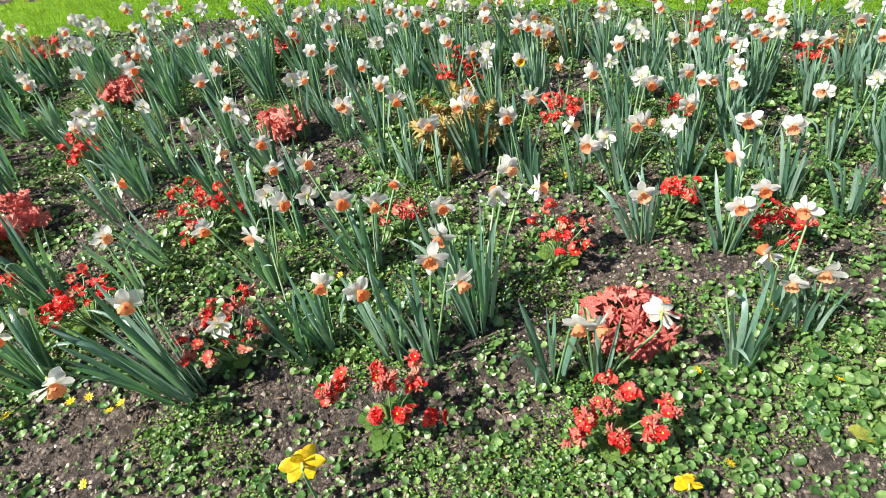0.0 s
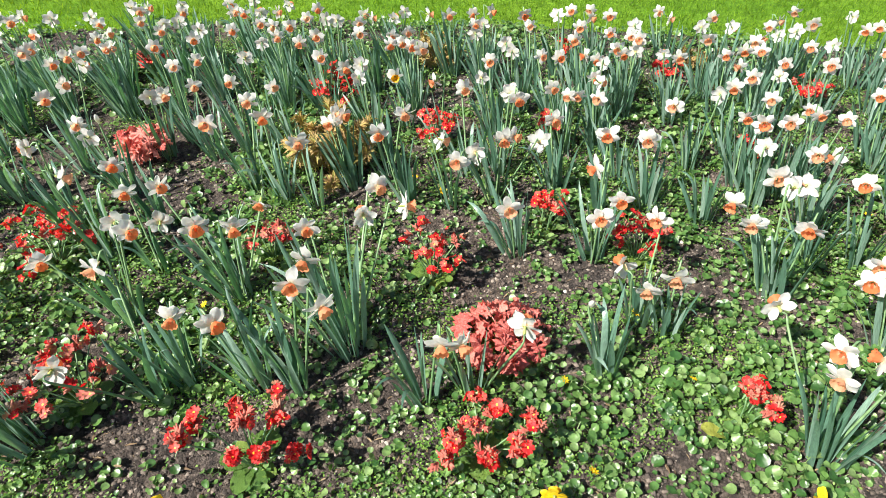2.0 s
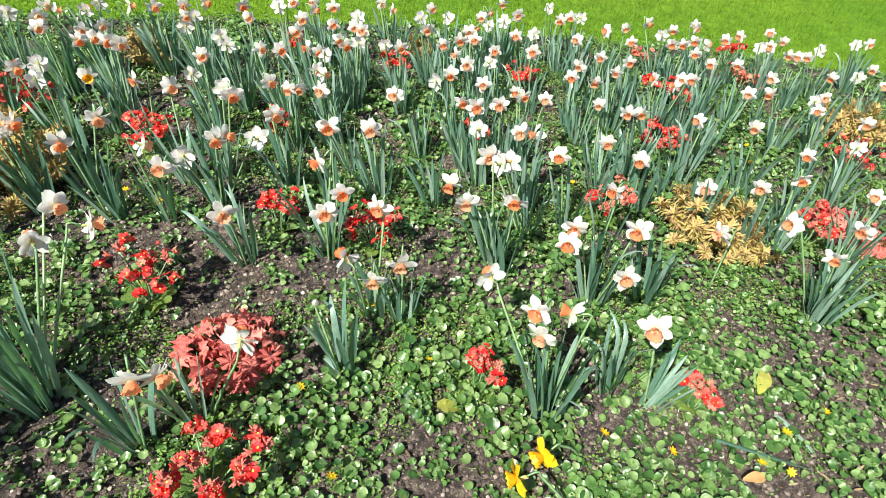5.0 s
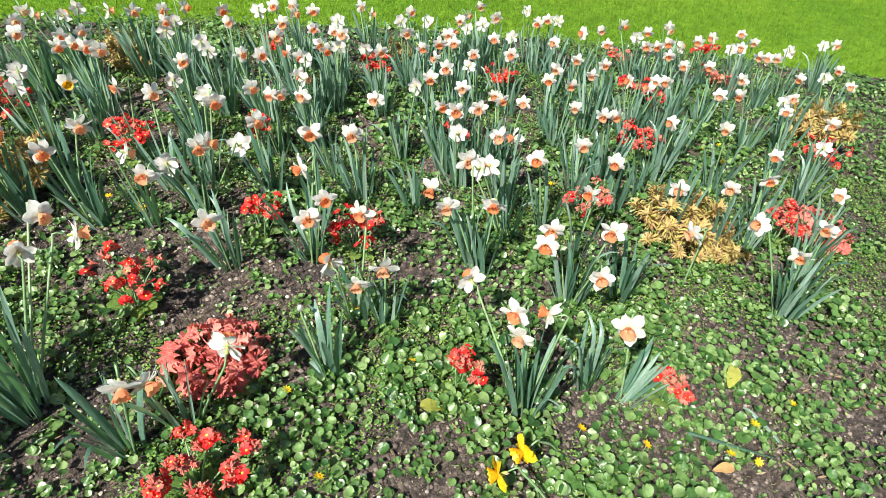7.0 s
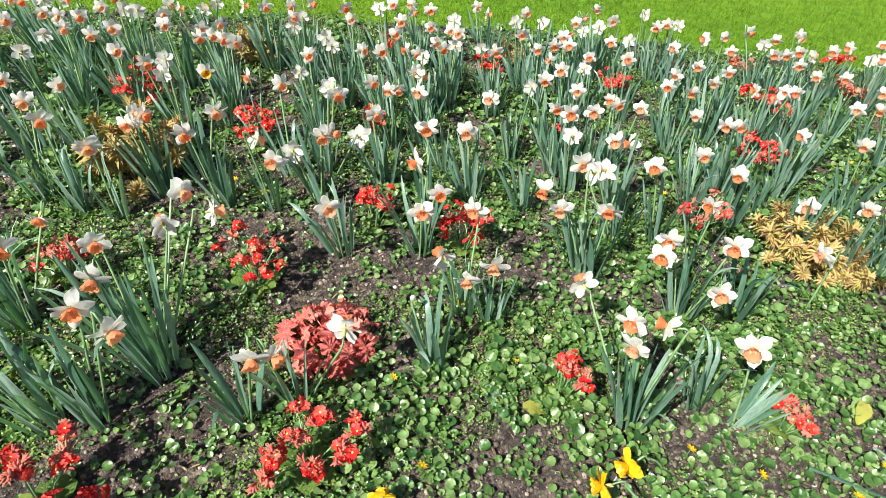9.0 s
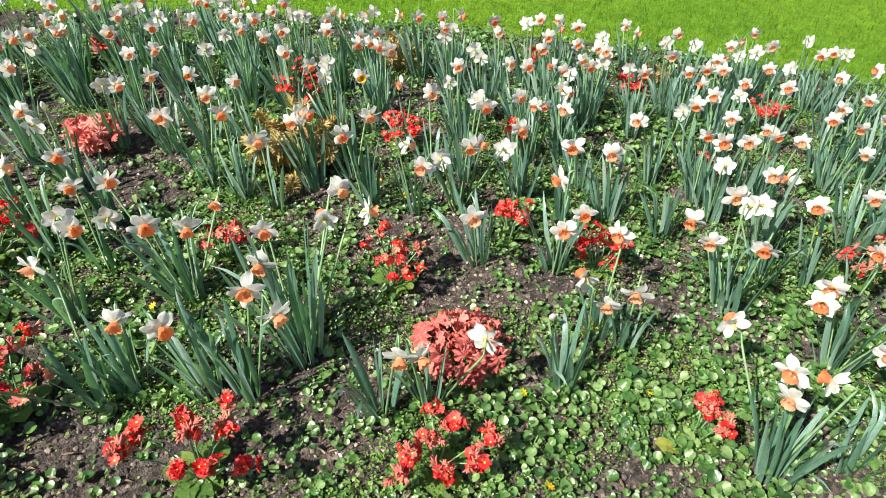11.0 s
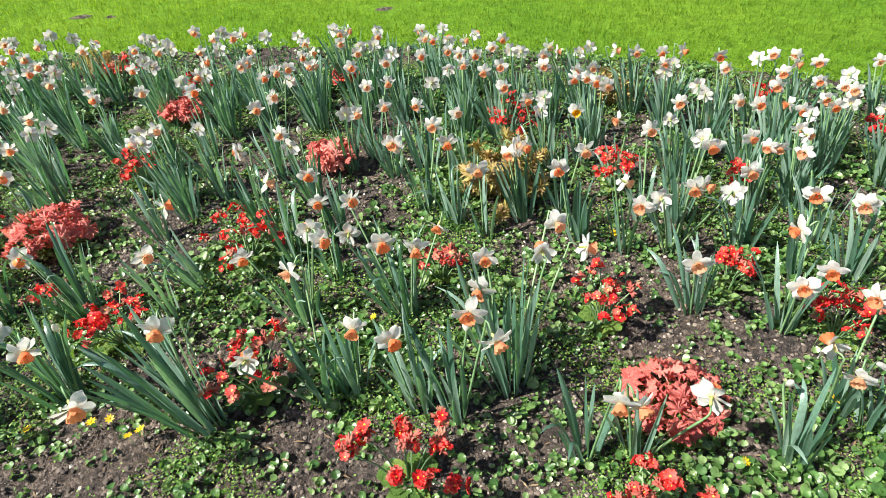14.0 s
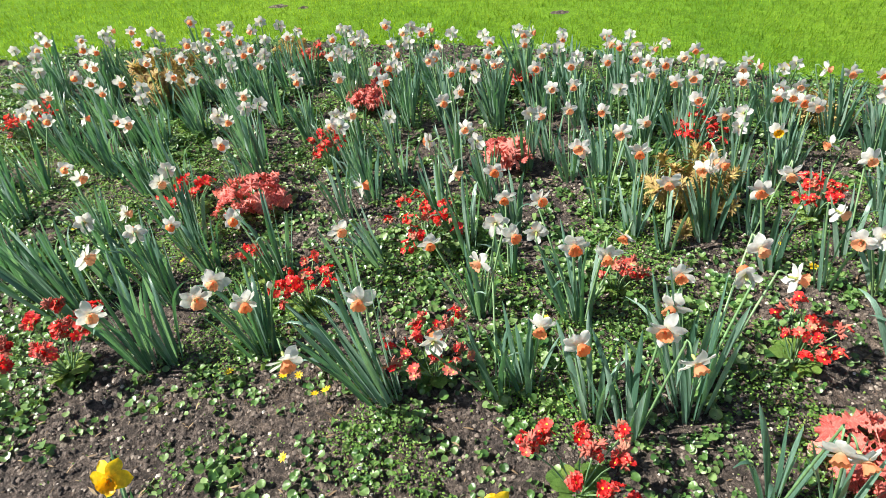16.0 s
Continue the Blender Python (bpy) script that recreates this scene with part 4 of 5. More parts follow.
daffodil_clump(2.405, 2.375, 14, 0.26, [(-0.099, 0.007, 0.295, -77), (-0.011, 0.009, 0.295, 42), (0.021, 0.094, 0.295, -137)])
daffodil_clump(2.944, 2.391, 10, 0.28, [(-0.041, 0.042, 0.295, 7)])
daffodil_clump(2.667, 2.395, 10, 0.27, [(-0.027, 0.027, 0.295, -130)])
daffodil_clump(2.542, 2.403, 12, 0.28, [(-0.033, -0.010, 0.295, 41), (-0.020, 0.101, 0.295, -78)])
daffodil_clump(1.534, 2.409, 14, 0.29, [(-0.027, -0.001, 0.295, 48), (-0.041, 0.027, 0.295, -122), (-0.068, 0.085, 0.295, 160)])
daffodil_clump(2.095, 2.415, 10, 0.28, [(-0.025, 0.038, 0.295, -132)])
daffodil_clump(1.667, 2.425, 14, 0.26, [(-0.040, 0.019, 0.295, -104), (0.028, 0.034, 0.295, 55), (-0.033, 0.077, 0.295, -124)])
daffodil_clump(-0.919, 2.432, 9, 0.27, [])
daffodil_clump(-0.536, 2.434, 10, 0.28, [(-0.034, 0.032, 0.317, 157)])
daffodil_clump(0.075, 2.437, 7, 0.24, [(0.044, 0.115, 0.304, -113), (-0.109, 0.012, 0.300, -109)])
daffodil_clump(-1.352, 2.485, 10, 0.24, [(-0.045, 0.032, 0.267, -59)])
daffodil_clump(0.842, 2.487, 10, 0.24, [(-0.029, 0.031, 0.279, -175)])
daffodil_clump(1.362, 2.487, 12, 0.26, [(0.002, 0.021, 0.295, -98), (-0.060, 0.058, 0.295, -86)])
daffodil_clump(1.080, 2.495, 12, 0.26, [(-0.080, -0.013, 0.284, 70), (-0.002, 0.080, 0.295, -111)])
daffodil_clump(-1.625, 2.503, 16, 0.26, [], (-0.3, 0.14))
daffodil_clump(2.184, 2.532, 10, 0.24, [(-0.052, 0.046, 0.295, 49)])
daffodil_clump(2.701, 2.539, 10, 0.26, [(-0.022, 0.032, 0.295, -139)])
daffodil_clump(-0.833, 2.542, 8, 0.28, [(-0.142, 0.083, 0.295, -84), (-0.108, 0.083, 0.295, 95)])
daffodil_clump(1.782, 2.555, 14, 0.27, [(-0.004, -0.002, 0.295, -126), (-0.017, 0.036, 0.295, -125), (-0.085, 0.096, 0.295, -123)])
daffodil_clump(2.315, 2.557, 12, 0.27, [(-0.051, -0.035, 0.295, 16), (-0.057, 0.089, 0.295, -102)])
daffodil_clump(-0.358, 2.560, 14, 0.24, [(-0.039, -0.040, 0.289, 82), (-0.016, 0.056, 0.295, -79, 3), (-0.094, 0.096, 0.267, -97)])
daffodil_clump(-2.324, 2.572, 10, 0.27, [(-0.054, 0.148, 0.295, -55), (0.097, 0.095, 0.295, -56)])
daffodil_clump(-1.828, 2.590, 12, 0.26, [(-0.013, 0.041, 0.295, -32), (-0.076, 0.076, 0.295, -71)])
daffodil_clump(1.552, 2.591, 10, 0.25, [(-0.042, 0.048, 0.295, -120)])
daffodil_clump(-2.544, 2.612, 14, 0.28, [])
daffodil_clump(1.254, 2.636, 12, 0.29, [(-0.047, -0.006, 0.295, 57), (-0.039, 0.078, 0.295, 67)])
daffodil_clump(1.870, 2.636, 10, 0.27, [(-0.016, 0.059, 0.295, 55)])
daffodil_clump(0.748, 2.648, 10, 0.25, [(-0.040, 0.034, 0.240, -101, 5)])
daffodil_clump(-0.904, 2.651, 12, 0.28, [(-0.069, 0.059, 0.295, 85), (-0.012, 0.067, 0.295, -46)])
daffodil_clump(0.594, 2.652, 14, 0.27, [(-0.047, -0.014, 0.286, 83), (-0.080, 0.062, 0.295, -76), (-0.011, 0.078, 0.295, 82)])
daffodil_clump(0.269, 2.657, 10, 0.26, [(-0.040, 0.036, 0.273, -66)])
daffodil_clump(-0.731, 2.672, 10, 0.29, [(-0.024, 0.038, 0.295, 80)])
daffodil_clump(-1.393, 2.683, 14, 0.25, [(-0.092, 0.033, 0.295, 150), (-0.029, -0.018, 0.295, -51), (0.000, 0.100, 0.295, 118), (0.054, 0.137, 0.295, 106)], (-0.3, 0.14))
daffodil_clump(1.638, 2.697, 10, 0.26, [(-0.034, 0.056, 0.295, -120)])
daffodil_clump(-0.033, 2.709, 10, 0.28, [(-0.017, 0.060, 0.290, -88)])
daffodil_clump(2.095, 2.711, 12, 0.31, [(-0.032, -0.004, 0.295, -29), (-0.033, 0.081, 0.295, -108)])
daffodil_clump(0.100, 2.716, 10, 0.30, [(-0.023, 0.064, 0.276, -112)])
daffodil_clump(-2.098, 2.741, 12, 0.27, [(0.035, -0.049, 0.295, 41)])
daffodil_clump(0.838, 2.772, 16, 0.25, [(0.022, 0.001, 0.295, -84), (-0.006, 0.051, 0.295, -103), (-0.089, 0.090, 0.295, -101), (-0.036, 0.090, 0.295, -102)])
daffodil_clump(-0.213, 2.786, 9, 0.27, [(0.010, -0.068, 0.302, 96), (0.050, -0.015, 0.271, -65)])
daffodil_clump(-0.517, 2.793, 10, 0.25, [(-0.039, 0.041, 0.295, -76)])
daffodil_clump(1.415, 2.793, 10, 0.27, [(-0.015, 0.049, 0.295, -115)])
daffodil_clump(0.470, 2.812, 10, 0.25, [(-0.025, 0.029, 0.295, -91)])
daffodil_clump(-2.314, 2.813, 12, 0.28, [(-0.071, 0.093, 0.295, -47), (-0.069, -0.011, 0.295, -26)])
daffodil_clump(1.771, 2.828, 16, 0.29, [(0.039, -0.001, 0.295, -123), (-0.054, 0.002, 0.295, -61), (-0.018, 0.086, 0.295, -151), (-0.102, 0.114, 0.295, -119)])
daffodil_clump(-1.418, 2.841, 10, 0.30, [(-0.030, 0.064, 0.295, -63)])
daffodil_clump(-1.894, 2.851, 10, 0.26, [(-0.020, 0.032, 0.295, 126)])
daffodil_clump(-1.056, 2.853, 12, 0.25, [])
daffodil_clump(1.623, 2.860, 10, 0.30, [(-0.040, 0.061, 0.295, 62)])
daffodil_clump(1.202, 2.869, 14, 0.28, [(-0.063, -0.005, 0.295, 70), (0.011, 0.075, 0.295, 69), (-0.025, 0.075, 0.295, -110)])
daffodil_clump(-0.107, 2.876, 9, 0.27, [(0.084, 0.106, 0.295, -89), (-0.007, 0.077, 0.295, -87)])
daffodil_clump(0.209, 2.899, 10, 0.25, [(-0.048, 0.048, 0.295, 76)])
daffodil_clump(0.858, 2.899, 12, 0.27, [(-0.076, 0.044, 0.295, -112), (0.003, 0.059, 0.295, -103)])
daffodil_clump(1.487, 2.932, 10, 0.24, [(-0.048, 0.039, 0.295, -105)])
daffodil_clump(-1.949, 2.944, 10, 0.28, [(-0.030, 0.059, 0.295, 126)])
daffodil_clump(-0.976, 2.961, 10, 0.26, [(-0.083, 0.116, 0.295, -67)])
daffodil_clump(-1.545, 2.962, 10, 0.27, [(-0.051, 0.065, 0.295, -61)])
daffodil_clump(-2.090, 2.974, 12, 0.26, [(-0.052, -0.029, 0.295, -51), (-0.024, 0.082, 0.295, -43)])
daffodil_clump(0.471, 2.988, 12, 0.30, [(-0.079, 0.020, 0.295, -119), (0.002, 0.064, 0.295, -101)])
daffodil_clump(-2.554, 2.989, 10, 0.26, [(-0.053, 0.026, 0.295, 114)])
daffodil_clump(-0.517, 2.993, 9, 0.24, [(-0.041, 0.140, 0.295, -57), (0.079, 0.097, 0.295, 70), (0.018, -0.065, 0.295, -48)])
daffodil_clump(-0.822, 3.002, 10, 0.27, [(-0.019, 0.042, 0.295, -51)])
daffodil_clump(1.296, 3.016, 12, 0.28, [(-0.080, 0.047, 0.295, -110), (0.019, 0.048, 0.295, -52)])
daffodil_clump(0.711, 3.021, 12, 0.28, [(-0.053, -0.002, 0.295, -98), (-0.025, 0.104, 0.295, -99)])
daffodil_clump(-2.225, 3.024, 10, 0.29, [(-0.040, 0.029, 0.295, -51)])
daffodil_clump(-1.228, 3.029, 12, 0.25, [(-0.021, 0.021, 0.295, -88), (-0.059, 0.098, 0.295, -68)])
daffodil_clump(0.305, 3.034, 12, 0.24, [(-0.060, 0.036, 0.295, 85), (0.011, 0.070, 0.295, -97)])
daffodil_clump(-1.769, 3.045, 12, 0.26, [(0.003, 0.036, 0.295, -59), (-0.110, 0.064, 0.295, -27)])
daffodil_clump(-2.352, 3.067, 10, 0.28, [(-0.039, 0.055, 0.295, -70)])
daffodil_clump(1.119, 3.080, 12, 0.27, [(-0.012, 0.007, 0.295, -108), (-0.094, 0.049, 0.295, -16)])
daffodil_clump(-0.146, 3.116, 10, 0.25, [(-0.032, 0.052, 0.295, -86)])
daffodil_clump(0.875, 3.140, 16, 0.29, [(-0.017, 0.003, 0.295, 48), (-0.111, 0.030, 0.295, -10), (0.048, 0.058, 0.295, 77), (-0.135, 0.088, 0.295, -80)])
daffodil_clump(-2.616, 3.157, 10, 0.24, [(-0.020, 0.040, 0.295, 132)])
daffodil_clump(-0.363, 3.166, 16, 0.26, [(-0.145, 0.020, 0.295, -79), (-0.095, 0.044, 0.295, -80), (0.001, 0.054, 0.295, -102), (0.020, 0.062, 0.295, -42)])
daffodil_clump(-0.781, 3.176, 12, 0.26, [(-0.068, 0.032, 0.295, -92), (-0.039, 0.037, 0.295, 98), (-0.134, -0.009, 0.295, 110)])
daffodil_clump(0.356, 3.176, 14, 0.27, [(0.031, 0.024, 0.295, -98), (-0.040, 0.046, 0.295, -97), (-0.088, 0.090, 0.295, -95)])
daffodil_clump(-1.446, 3.185, 10, 0.27, [(-0.046, 0.055, 0.295, -75)])
daffodil_clump(-1.619, 3.194, 10, 0.26, [(-0.016, 0.044, 0.295, 118)])
daffodil_clump(0.592, 3.205, 14, 0.25, [(0.008, -0.001, 0.295, 83), (-0.034, 0.033, 0.295, 78), (-0.114, 0.064, 0.295, -100)])
daffodil_clump(-2.375, 3.206, 12, 0.27, [(0.006, 0.040, 0.295, -31), (-0.058, 0.078, 0.295, -51)])
daffodil_clump(0.168, 3.211, 10, 0.24, [(-0.026, 0.028, 0.295, -93)])
daffodil_clump(0.053, 3.225, 14, 0.29, [(-0.075, -0.029, 0.295, -89), (-0.042, 0.075, 0.295, 80), (0.038, 0.092, 0.295, -92, 3)])
daffodil_clump(-0.607, 3.241, 12, 0.29, [(-0.066, 0.034, 0.295, -96), (-0.044, 0.073, 0.295, -76)])
daffodil_clump(-2.072, 3.255, 10, 0.26, [(-0.041, 0.041, 0.295, -55)])
daffodil_clump(-2.767, 3.288, 12, 0.28, [(-0.057, -0.006, 0.295, 114), (-0.022, 0.099, 0.295, 132)])
daffodil_clump(-1.913, 3.291, 10, 0.24, [(-0.034, 0.051, 0.295, -58)])
daffodil_clump(-1.705, 3.305, 12, 0.26, [(-0.076, 0.016, 0.295, -61), (-0.014, 0.104, 0.295, 98)])
daffodil_clump(0.564, 3.309, 10, 0.27, [(-0.016, 0.055, 0.295, -101)])
daffodil_clump(-0.351, 3.314, 12, 0.29, [(-0.050, 0.022, 0.295, -81), (-0.004, 0.065, 0.295, -22)])
daffodil_clump(-0.801, 3.315, 10, 0.26, [(-0.045, 0.041, 0.295, -13)])
daffodil_clump(-1.084, 3.322, 14, 0.27, [(-0.082, 0.013, 0.295, -77), (0.002, 0.036, 0.295, 92), (-0.056, 0.110, 0.295, 112)])
daffodil_clump(-0.080, 3.341, 14, 0.27, [(-0.068, -0.006, 0.295, -77), (-0.054, 0.080, 0.295, 93), (0.012, 0.080, 0.295, 92)])
daffodil_clump(0.344, 3.365, 14, 0.27, [(0.025, 0.022, 0.295, -37), (-0.051, 0.053, 0.295, 84), (-0.126, 0.054, 0.295, -114)])
daffodil_clump(-1.562, 3.381, 14, 0.25, [(0.040, -0.003, 0.295, 115), (-0.075, 0.009, 0.295, -54), (-0.065, 0.078, 0.295, -54)])
daffodil_clump(-0.179, 3.413, 10, 0.27, [(-0.049, 0.057, 0.295, -85)])
daffodil_clump(-2.119, 3.416, 10, 0.28, [(-0.030, 0.049, 0.295, 113)])
daffodil_clump(0.468, 3.421, 10, 0.26, [(-0.032, 0.042, 0.295, 52)])
daffodil_clump(-0.638, 3.429, 10, 0.28, [(-0.016, 0.034, 0.295, -117)])
daffodil_clump(-2.498, 3.442, 12, 0.29, [(0.006, 0.021, 0.295, -32), (-0.092, 0.058, 0.295, -51)])
daffodil_clump(-0.809, 3.462, 12, 0.25, [(-0.085, 0.033, 0.295, -93), (-0.001, 0.062, 0.295, 106)])
daffodil_clump(-2.968, 3.466, 10, 0.26, [(-0.026, 0.034, 0.295, 133)])
daffodil_clump(-1.883, 3.498, 16, 0.25, [(0.014, -0.005, 0.295, -61), (-0.051, 0.014, 0.295, 120), (-0.127, 0.042, 0.295, -59), (0.055, 0.075, 0.295, -62)])
daffodil_clump(-0.368, 3.499, 12, 0.27, [(-0.033, 0.008, 0.295, -82), (-0.069, 0.111, 0.295, 88)])
daffodil_clump(0.245, 3.504, 14, 0.31, [(-0.066, -0.040, 0.295, -63), (-0.075, 0.055, 0.295, -93), (0.037, 0.071, 0.295, 85)])
daffodil_clump(-1.176, 3.516, 10, 0.31, [(-0.047, 0.062, 0.295, -68)])
daffodil_clump(-2.846, 3.518, 12, 0.28, [(-0.008, -0.024, 0.295, -48), (-0.027, 0.087, 0.295, -49)])
daffodil_clump(-1.707, 3.526, 10, 0.30, [(-0.021, 0.042, 0.295, -64)])
daffodil_clump(-1.040, 3.532, 14, 0.27, [(-0.059, 0.007, 0.295, -89), (-0.007, 0.043, 0.295, 90), (-0.040, 0.105, 0.295, 100)])
daffodil_clump(-0.010, 3.534, 12, 0.29, [(-0.036, -0.007, 0.295, -89), (-0.032, 0.093, 0.295, 81)])
daffodil_clump(-2.286, 3.547, 10, 0.24, [(-0.024, 0.032, 0.295, -55)])
daffodil_clump(-2.433, 3.579, 10, 0.26, [(-0.054, 0.025, 0.295, 127)])
daffodil_clump(-1.496, 3.583, 12, 0.26, [(-0.103, 0.020, 0.295, 114), (0.010, 0.057, 0.295, -68)])
daffodil_clump(-0.554, 3.589, 10, 0.25, [(-0.049, 0.056, 0.295, 101)])
daffodil_clump(-0.212, 3.601, 14, 0.31, [(-0.017, 0.003, 0.295, -115), (0.022, 0.033, 0.295, -26), (-0.053, 0.073, 0.295, 65)])
daffodil_clump(-2.581, 3.655, 14, 0.27, [(-0.105, -0.015, 0.295, -51), (-0.019, 0.070, 0.295, 117), (-0.004, 0.134, 0.295, 6)])
daffodil_clump(-2.228, 3.657, 12, 0.26, [(0.002, 0.021, 0.295, 103), (-0.088, 0.098, 0.295, 103)])
daffodil_clump(-2.961, 3.659, 10, 0.30, [(-0.032, 0.059, 0.295, 131)])
daffodil_clump(-1.410, 3.662, 10, 0.25, [(-0.040, 0.063, 0.295, 81)])
daffodil_clump(-0.755, 3.666, 16, 0.26, [(-0.010, -0.009, 0.295, -76), (-0.107, -0.004, 0.295, -94), (0.033, 0.042, 0.295, -17), (-0.078, 0.080, 0.295, 95)])
daffodil_clump(-1.173, 3.685, 12, 0.28, [(0.004, 0.028, 0.295, 91), (-0.045, 0.053, 0.295, 111)])
daffodil_clump(-1.711, 3.691, 10, 0.28, [(-0.019, 0.050, 0.295, -105)])
daffodil_clump(-2.433, 3.700, 10, 0.27, [(-0.018, 0.063, 0.295, -55)])
daffodil_clump(-1.878, 3.734, 16, 0.29, [(0.035, -0.032, 0.295, -63), (-0.089, -0.025, 0.295, -61), (-0.034, 0.063, 0.295, -63), (-0.019, 0.109, 0.295, 117)])
daffodil_clump(-0.938, 3.741, 10, 0.26, [(-0.038, 0.035, 0.295, -93)])
daffodil_clump(-1.539, 3.764, 10, 0.24, [(-0.050, 0.060, 0.295, 103)])
daffodil_clump(-1.700, 3.847, 10, 0.25, [(-0.032, 0.052, 0.295, 114)])
daffodil_clump(-2.120, 3.862, 10, 0.27, [(-0.039, 0.045, 0.295, -80)])
primrose(0.537, 1.776, 0.110, 'a', 0.14)
primrose(-0.086, 1.344, 0.150, 'b', 0.18)
primrose(0.428, 1.164, 0.133, 'b', 0.115)
primrose(-0.575, 2.245, 0.158, 'y')
primrose(-0.469, 1.667, 0.152, 'o', 0.15)
primrose(1.095, 1.010, 0.058, 'b', 0.115)
primrose(0.993, 1.868, 0.069, 'a')
primrose(1.200, 1.623, 0.107, 'a')
primrose(0.515, 2.959, 0.146, 'a')
primrose(-0.226, 3.516, 0.093, 'b')
primrose(0.821, 2.481, 0.094, 'a')
primrose(0.081, 2.054, 0.085, 'o')
primrose(2.653, 1.445, 0.136, 'b')
primrose(1.552, 0.620, 0.055, 'b', 0.09)
primrose(2.014, 1.295, 0.109, 'o')
primrose(1.231, 2.318, 0.052, 'a')
primrose(2.489, 2.183, 0.088, 'a')
primrose(3.092, 1.780, 0.096, 'a')
primrose(3.673, 1.600, 0.108, 'o')
primrose(3.385, 0.887, 0.113, 'a')
primrose(1.684, 2.948, 0.052, 'a')
primrose(1.987, 2.558, 0.071, 'a')
primrose(2.615, 0.757, 0.089, 'b')
primrose(3.068, 1.645, 0.062, 'a')
primrose(1.906, 1.892, 0.047, 'a')
primrose(3.994, 1.860, 0.079, 'a')
primrose(3.359, 2.090, 0.071, 'o')
primrose(-1.576, 1.606, 0.160, 'b', 0.17)
primrose(-1.549, 2.435, 0.111, 'a')
primrose(-0.913, 1.917, 0.112, 'a')
primrose(-1.079, 2.815, 0.090, 'a')
primrose(-2.708, 3.040, 0.194, 'a')
primrose(-1.423, 3.845, 0.106, 'o')
primrose(-0.965, 3.554, 0.071, 'a')
primrose(-1.133, 2.048, 0.051, 'o')
heuchera(0.625, 1.463, 0.152, '.')
heuchera(-1.302, 2.441, 0.166, 'tall')
heuchera(-0.282, 2.794, 0.106, 'tall')
heuchera(-0.996, 3.331, 0.111, 'tall')
heuchera(2.854, 0.694, 0.178, '.')
spurge(0.385, 2.50, 0.26, 'thin')
spurge(2.245, 1.03, 0.185, '.')
spurge(2.300, 0.880, 0.125, '.')
spurge(-2.166, 3.506, 0.213, '.')
spurge(-1.600, 4.031, 0.131, '.')
spurge(1.098, 3.190, 0.118, '.')
spurge(3.743, 1.017, 0.178, '.')
spurge(1.080, 3.309, 0.093, '.')
spurge(2.318, 2.725, 0.078, '.')

# ---- yellow daffodils ----
def yellow_daffodil(x, y, hx, hy, hz, yaw, leaves=0, pitch=0, size=1.05):
    clump = base_of("yellow_daffodil", x, y, "single bright yellow trumpet daffodil low over the soil", "daffodil", "yellow daffodils")
    for i in range(leaves):
        m = pose(0, 0, 0, 0, 0, i * 115 + 20) @ pose(0.012, 0, -0.01, 0, rng.uniform(6, 22), 0) @ Matrix.Diagonal((0.2, 0.3, rng.uniform(0.22, 0.27), 1))
        part("leaf", rng.choice(BLADES), clump, m)
    head = Vector((hx - x, hy - y, hz - rise(x, y)))
    head_on(clump, head, yaw, pitch, size, True)
    stem_to(clump, Vector((0, 0, 0)), head, yaw, pitch, size)


yellow_daffodil(-0.27, 1.16, -0.281, 1.204, 0.16, 100, 0, -28)
yellow_daffodil(1.05, 0.62, 0.968, 0.756, 0.065, 150, 0, -10)
yellow_daffodil(1.18, 0.72, 1.059, 0.759, 0.065, 170, 0, -5)
yellow_daffodil(-1.10, 1.14, -1.116, 1.185, 0.19, -70, 6, 20)
yellow_daffodil(0.54, 0.93, 0.518, 0.982, 0.085, 60, 0, 0, 0.75)


# ---- celandines ----
def star_mesh():
    bits = []
    for i in range(8):
        def point(u, v, a=2 * math.pi * i / 8):
            c = (u * 2 - 1) * 0.0026 * math.sin(math.pi * min(1, 0.15 + 0.8 * v))
            d = 0.0015 + 0.0105 * v
            return (d * math.cos(a) - c * math.sin(a), d * math.sin(a) + c * math.cos(a), 0.002 * v + 0.0006 * (i % 2))
        bits.append(sheet(2, 3, point))
    bits.append(tube([Vector((0, 0, -0.002)), Vector((0, 0, 0.001)), Vector((0, 0, 0.003))], [0.002, 0.003, 0.0015], 6))
    return shaped("blossom", *joined(bits), [YELLOW])


STAR = star_mesh()
STAR_STALK = shaped("stalk", *tube([Vector((0, 0, -0.05)), Vector((0.002, 0, -0.025)), Vector((0, 0, 0))], [0.001, 0.001, 0.0009], 5), [STALK])


def celandine(x, y):
    base = base_of("celandine_flower", x, y, "small yellow star-shaped celandine flower over round green leaves", "wildflower", "celandines in the bed")
    z = rng.uniform(0.035, 0.05)
    part("blossom", STAR, base, pose(0, 0, z, rng.uniform(-30, 30), rng.uniform(-30, 30), rng.uniform(0, 90)) @ Matrix.Scale(rng.uniform(0.9, 1.25), 4))
    part("stalk", STAR_STALK, base, pose(0, 0, z))


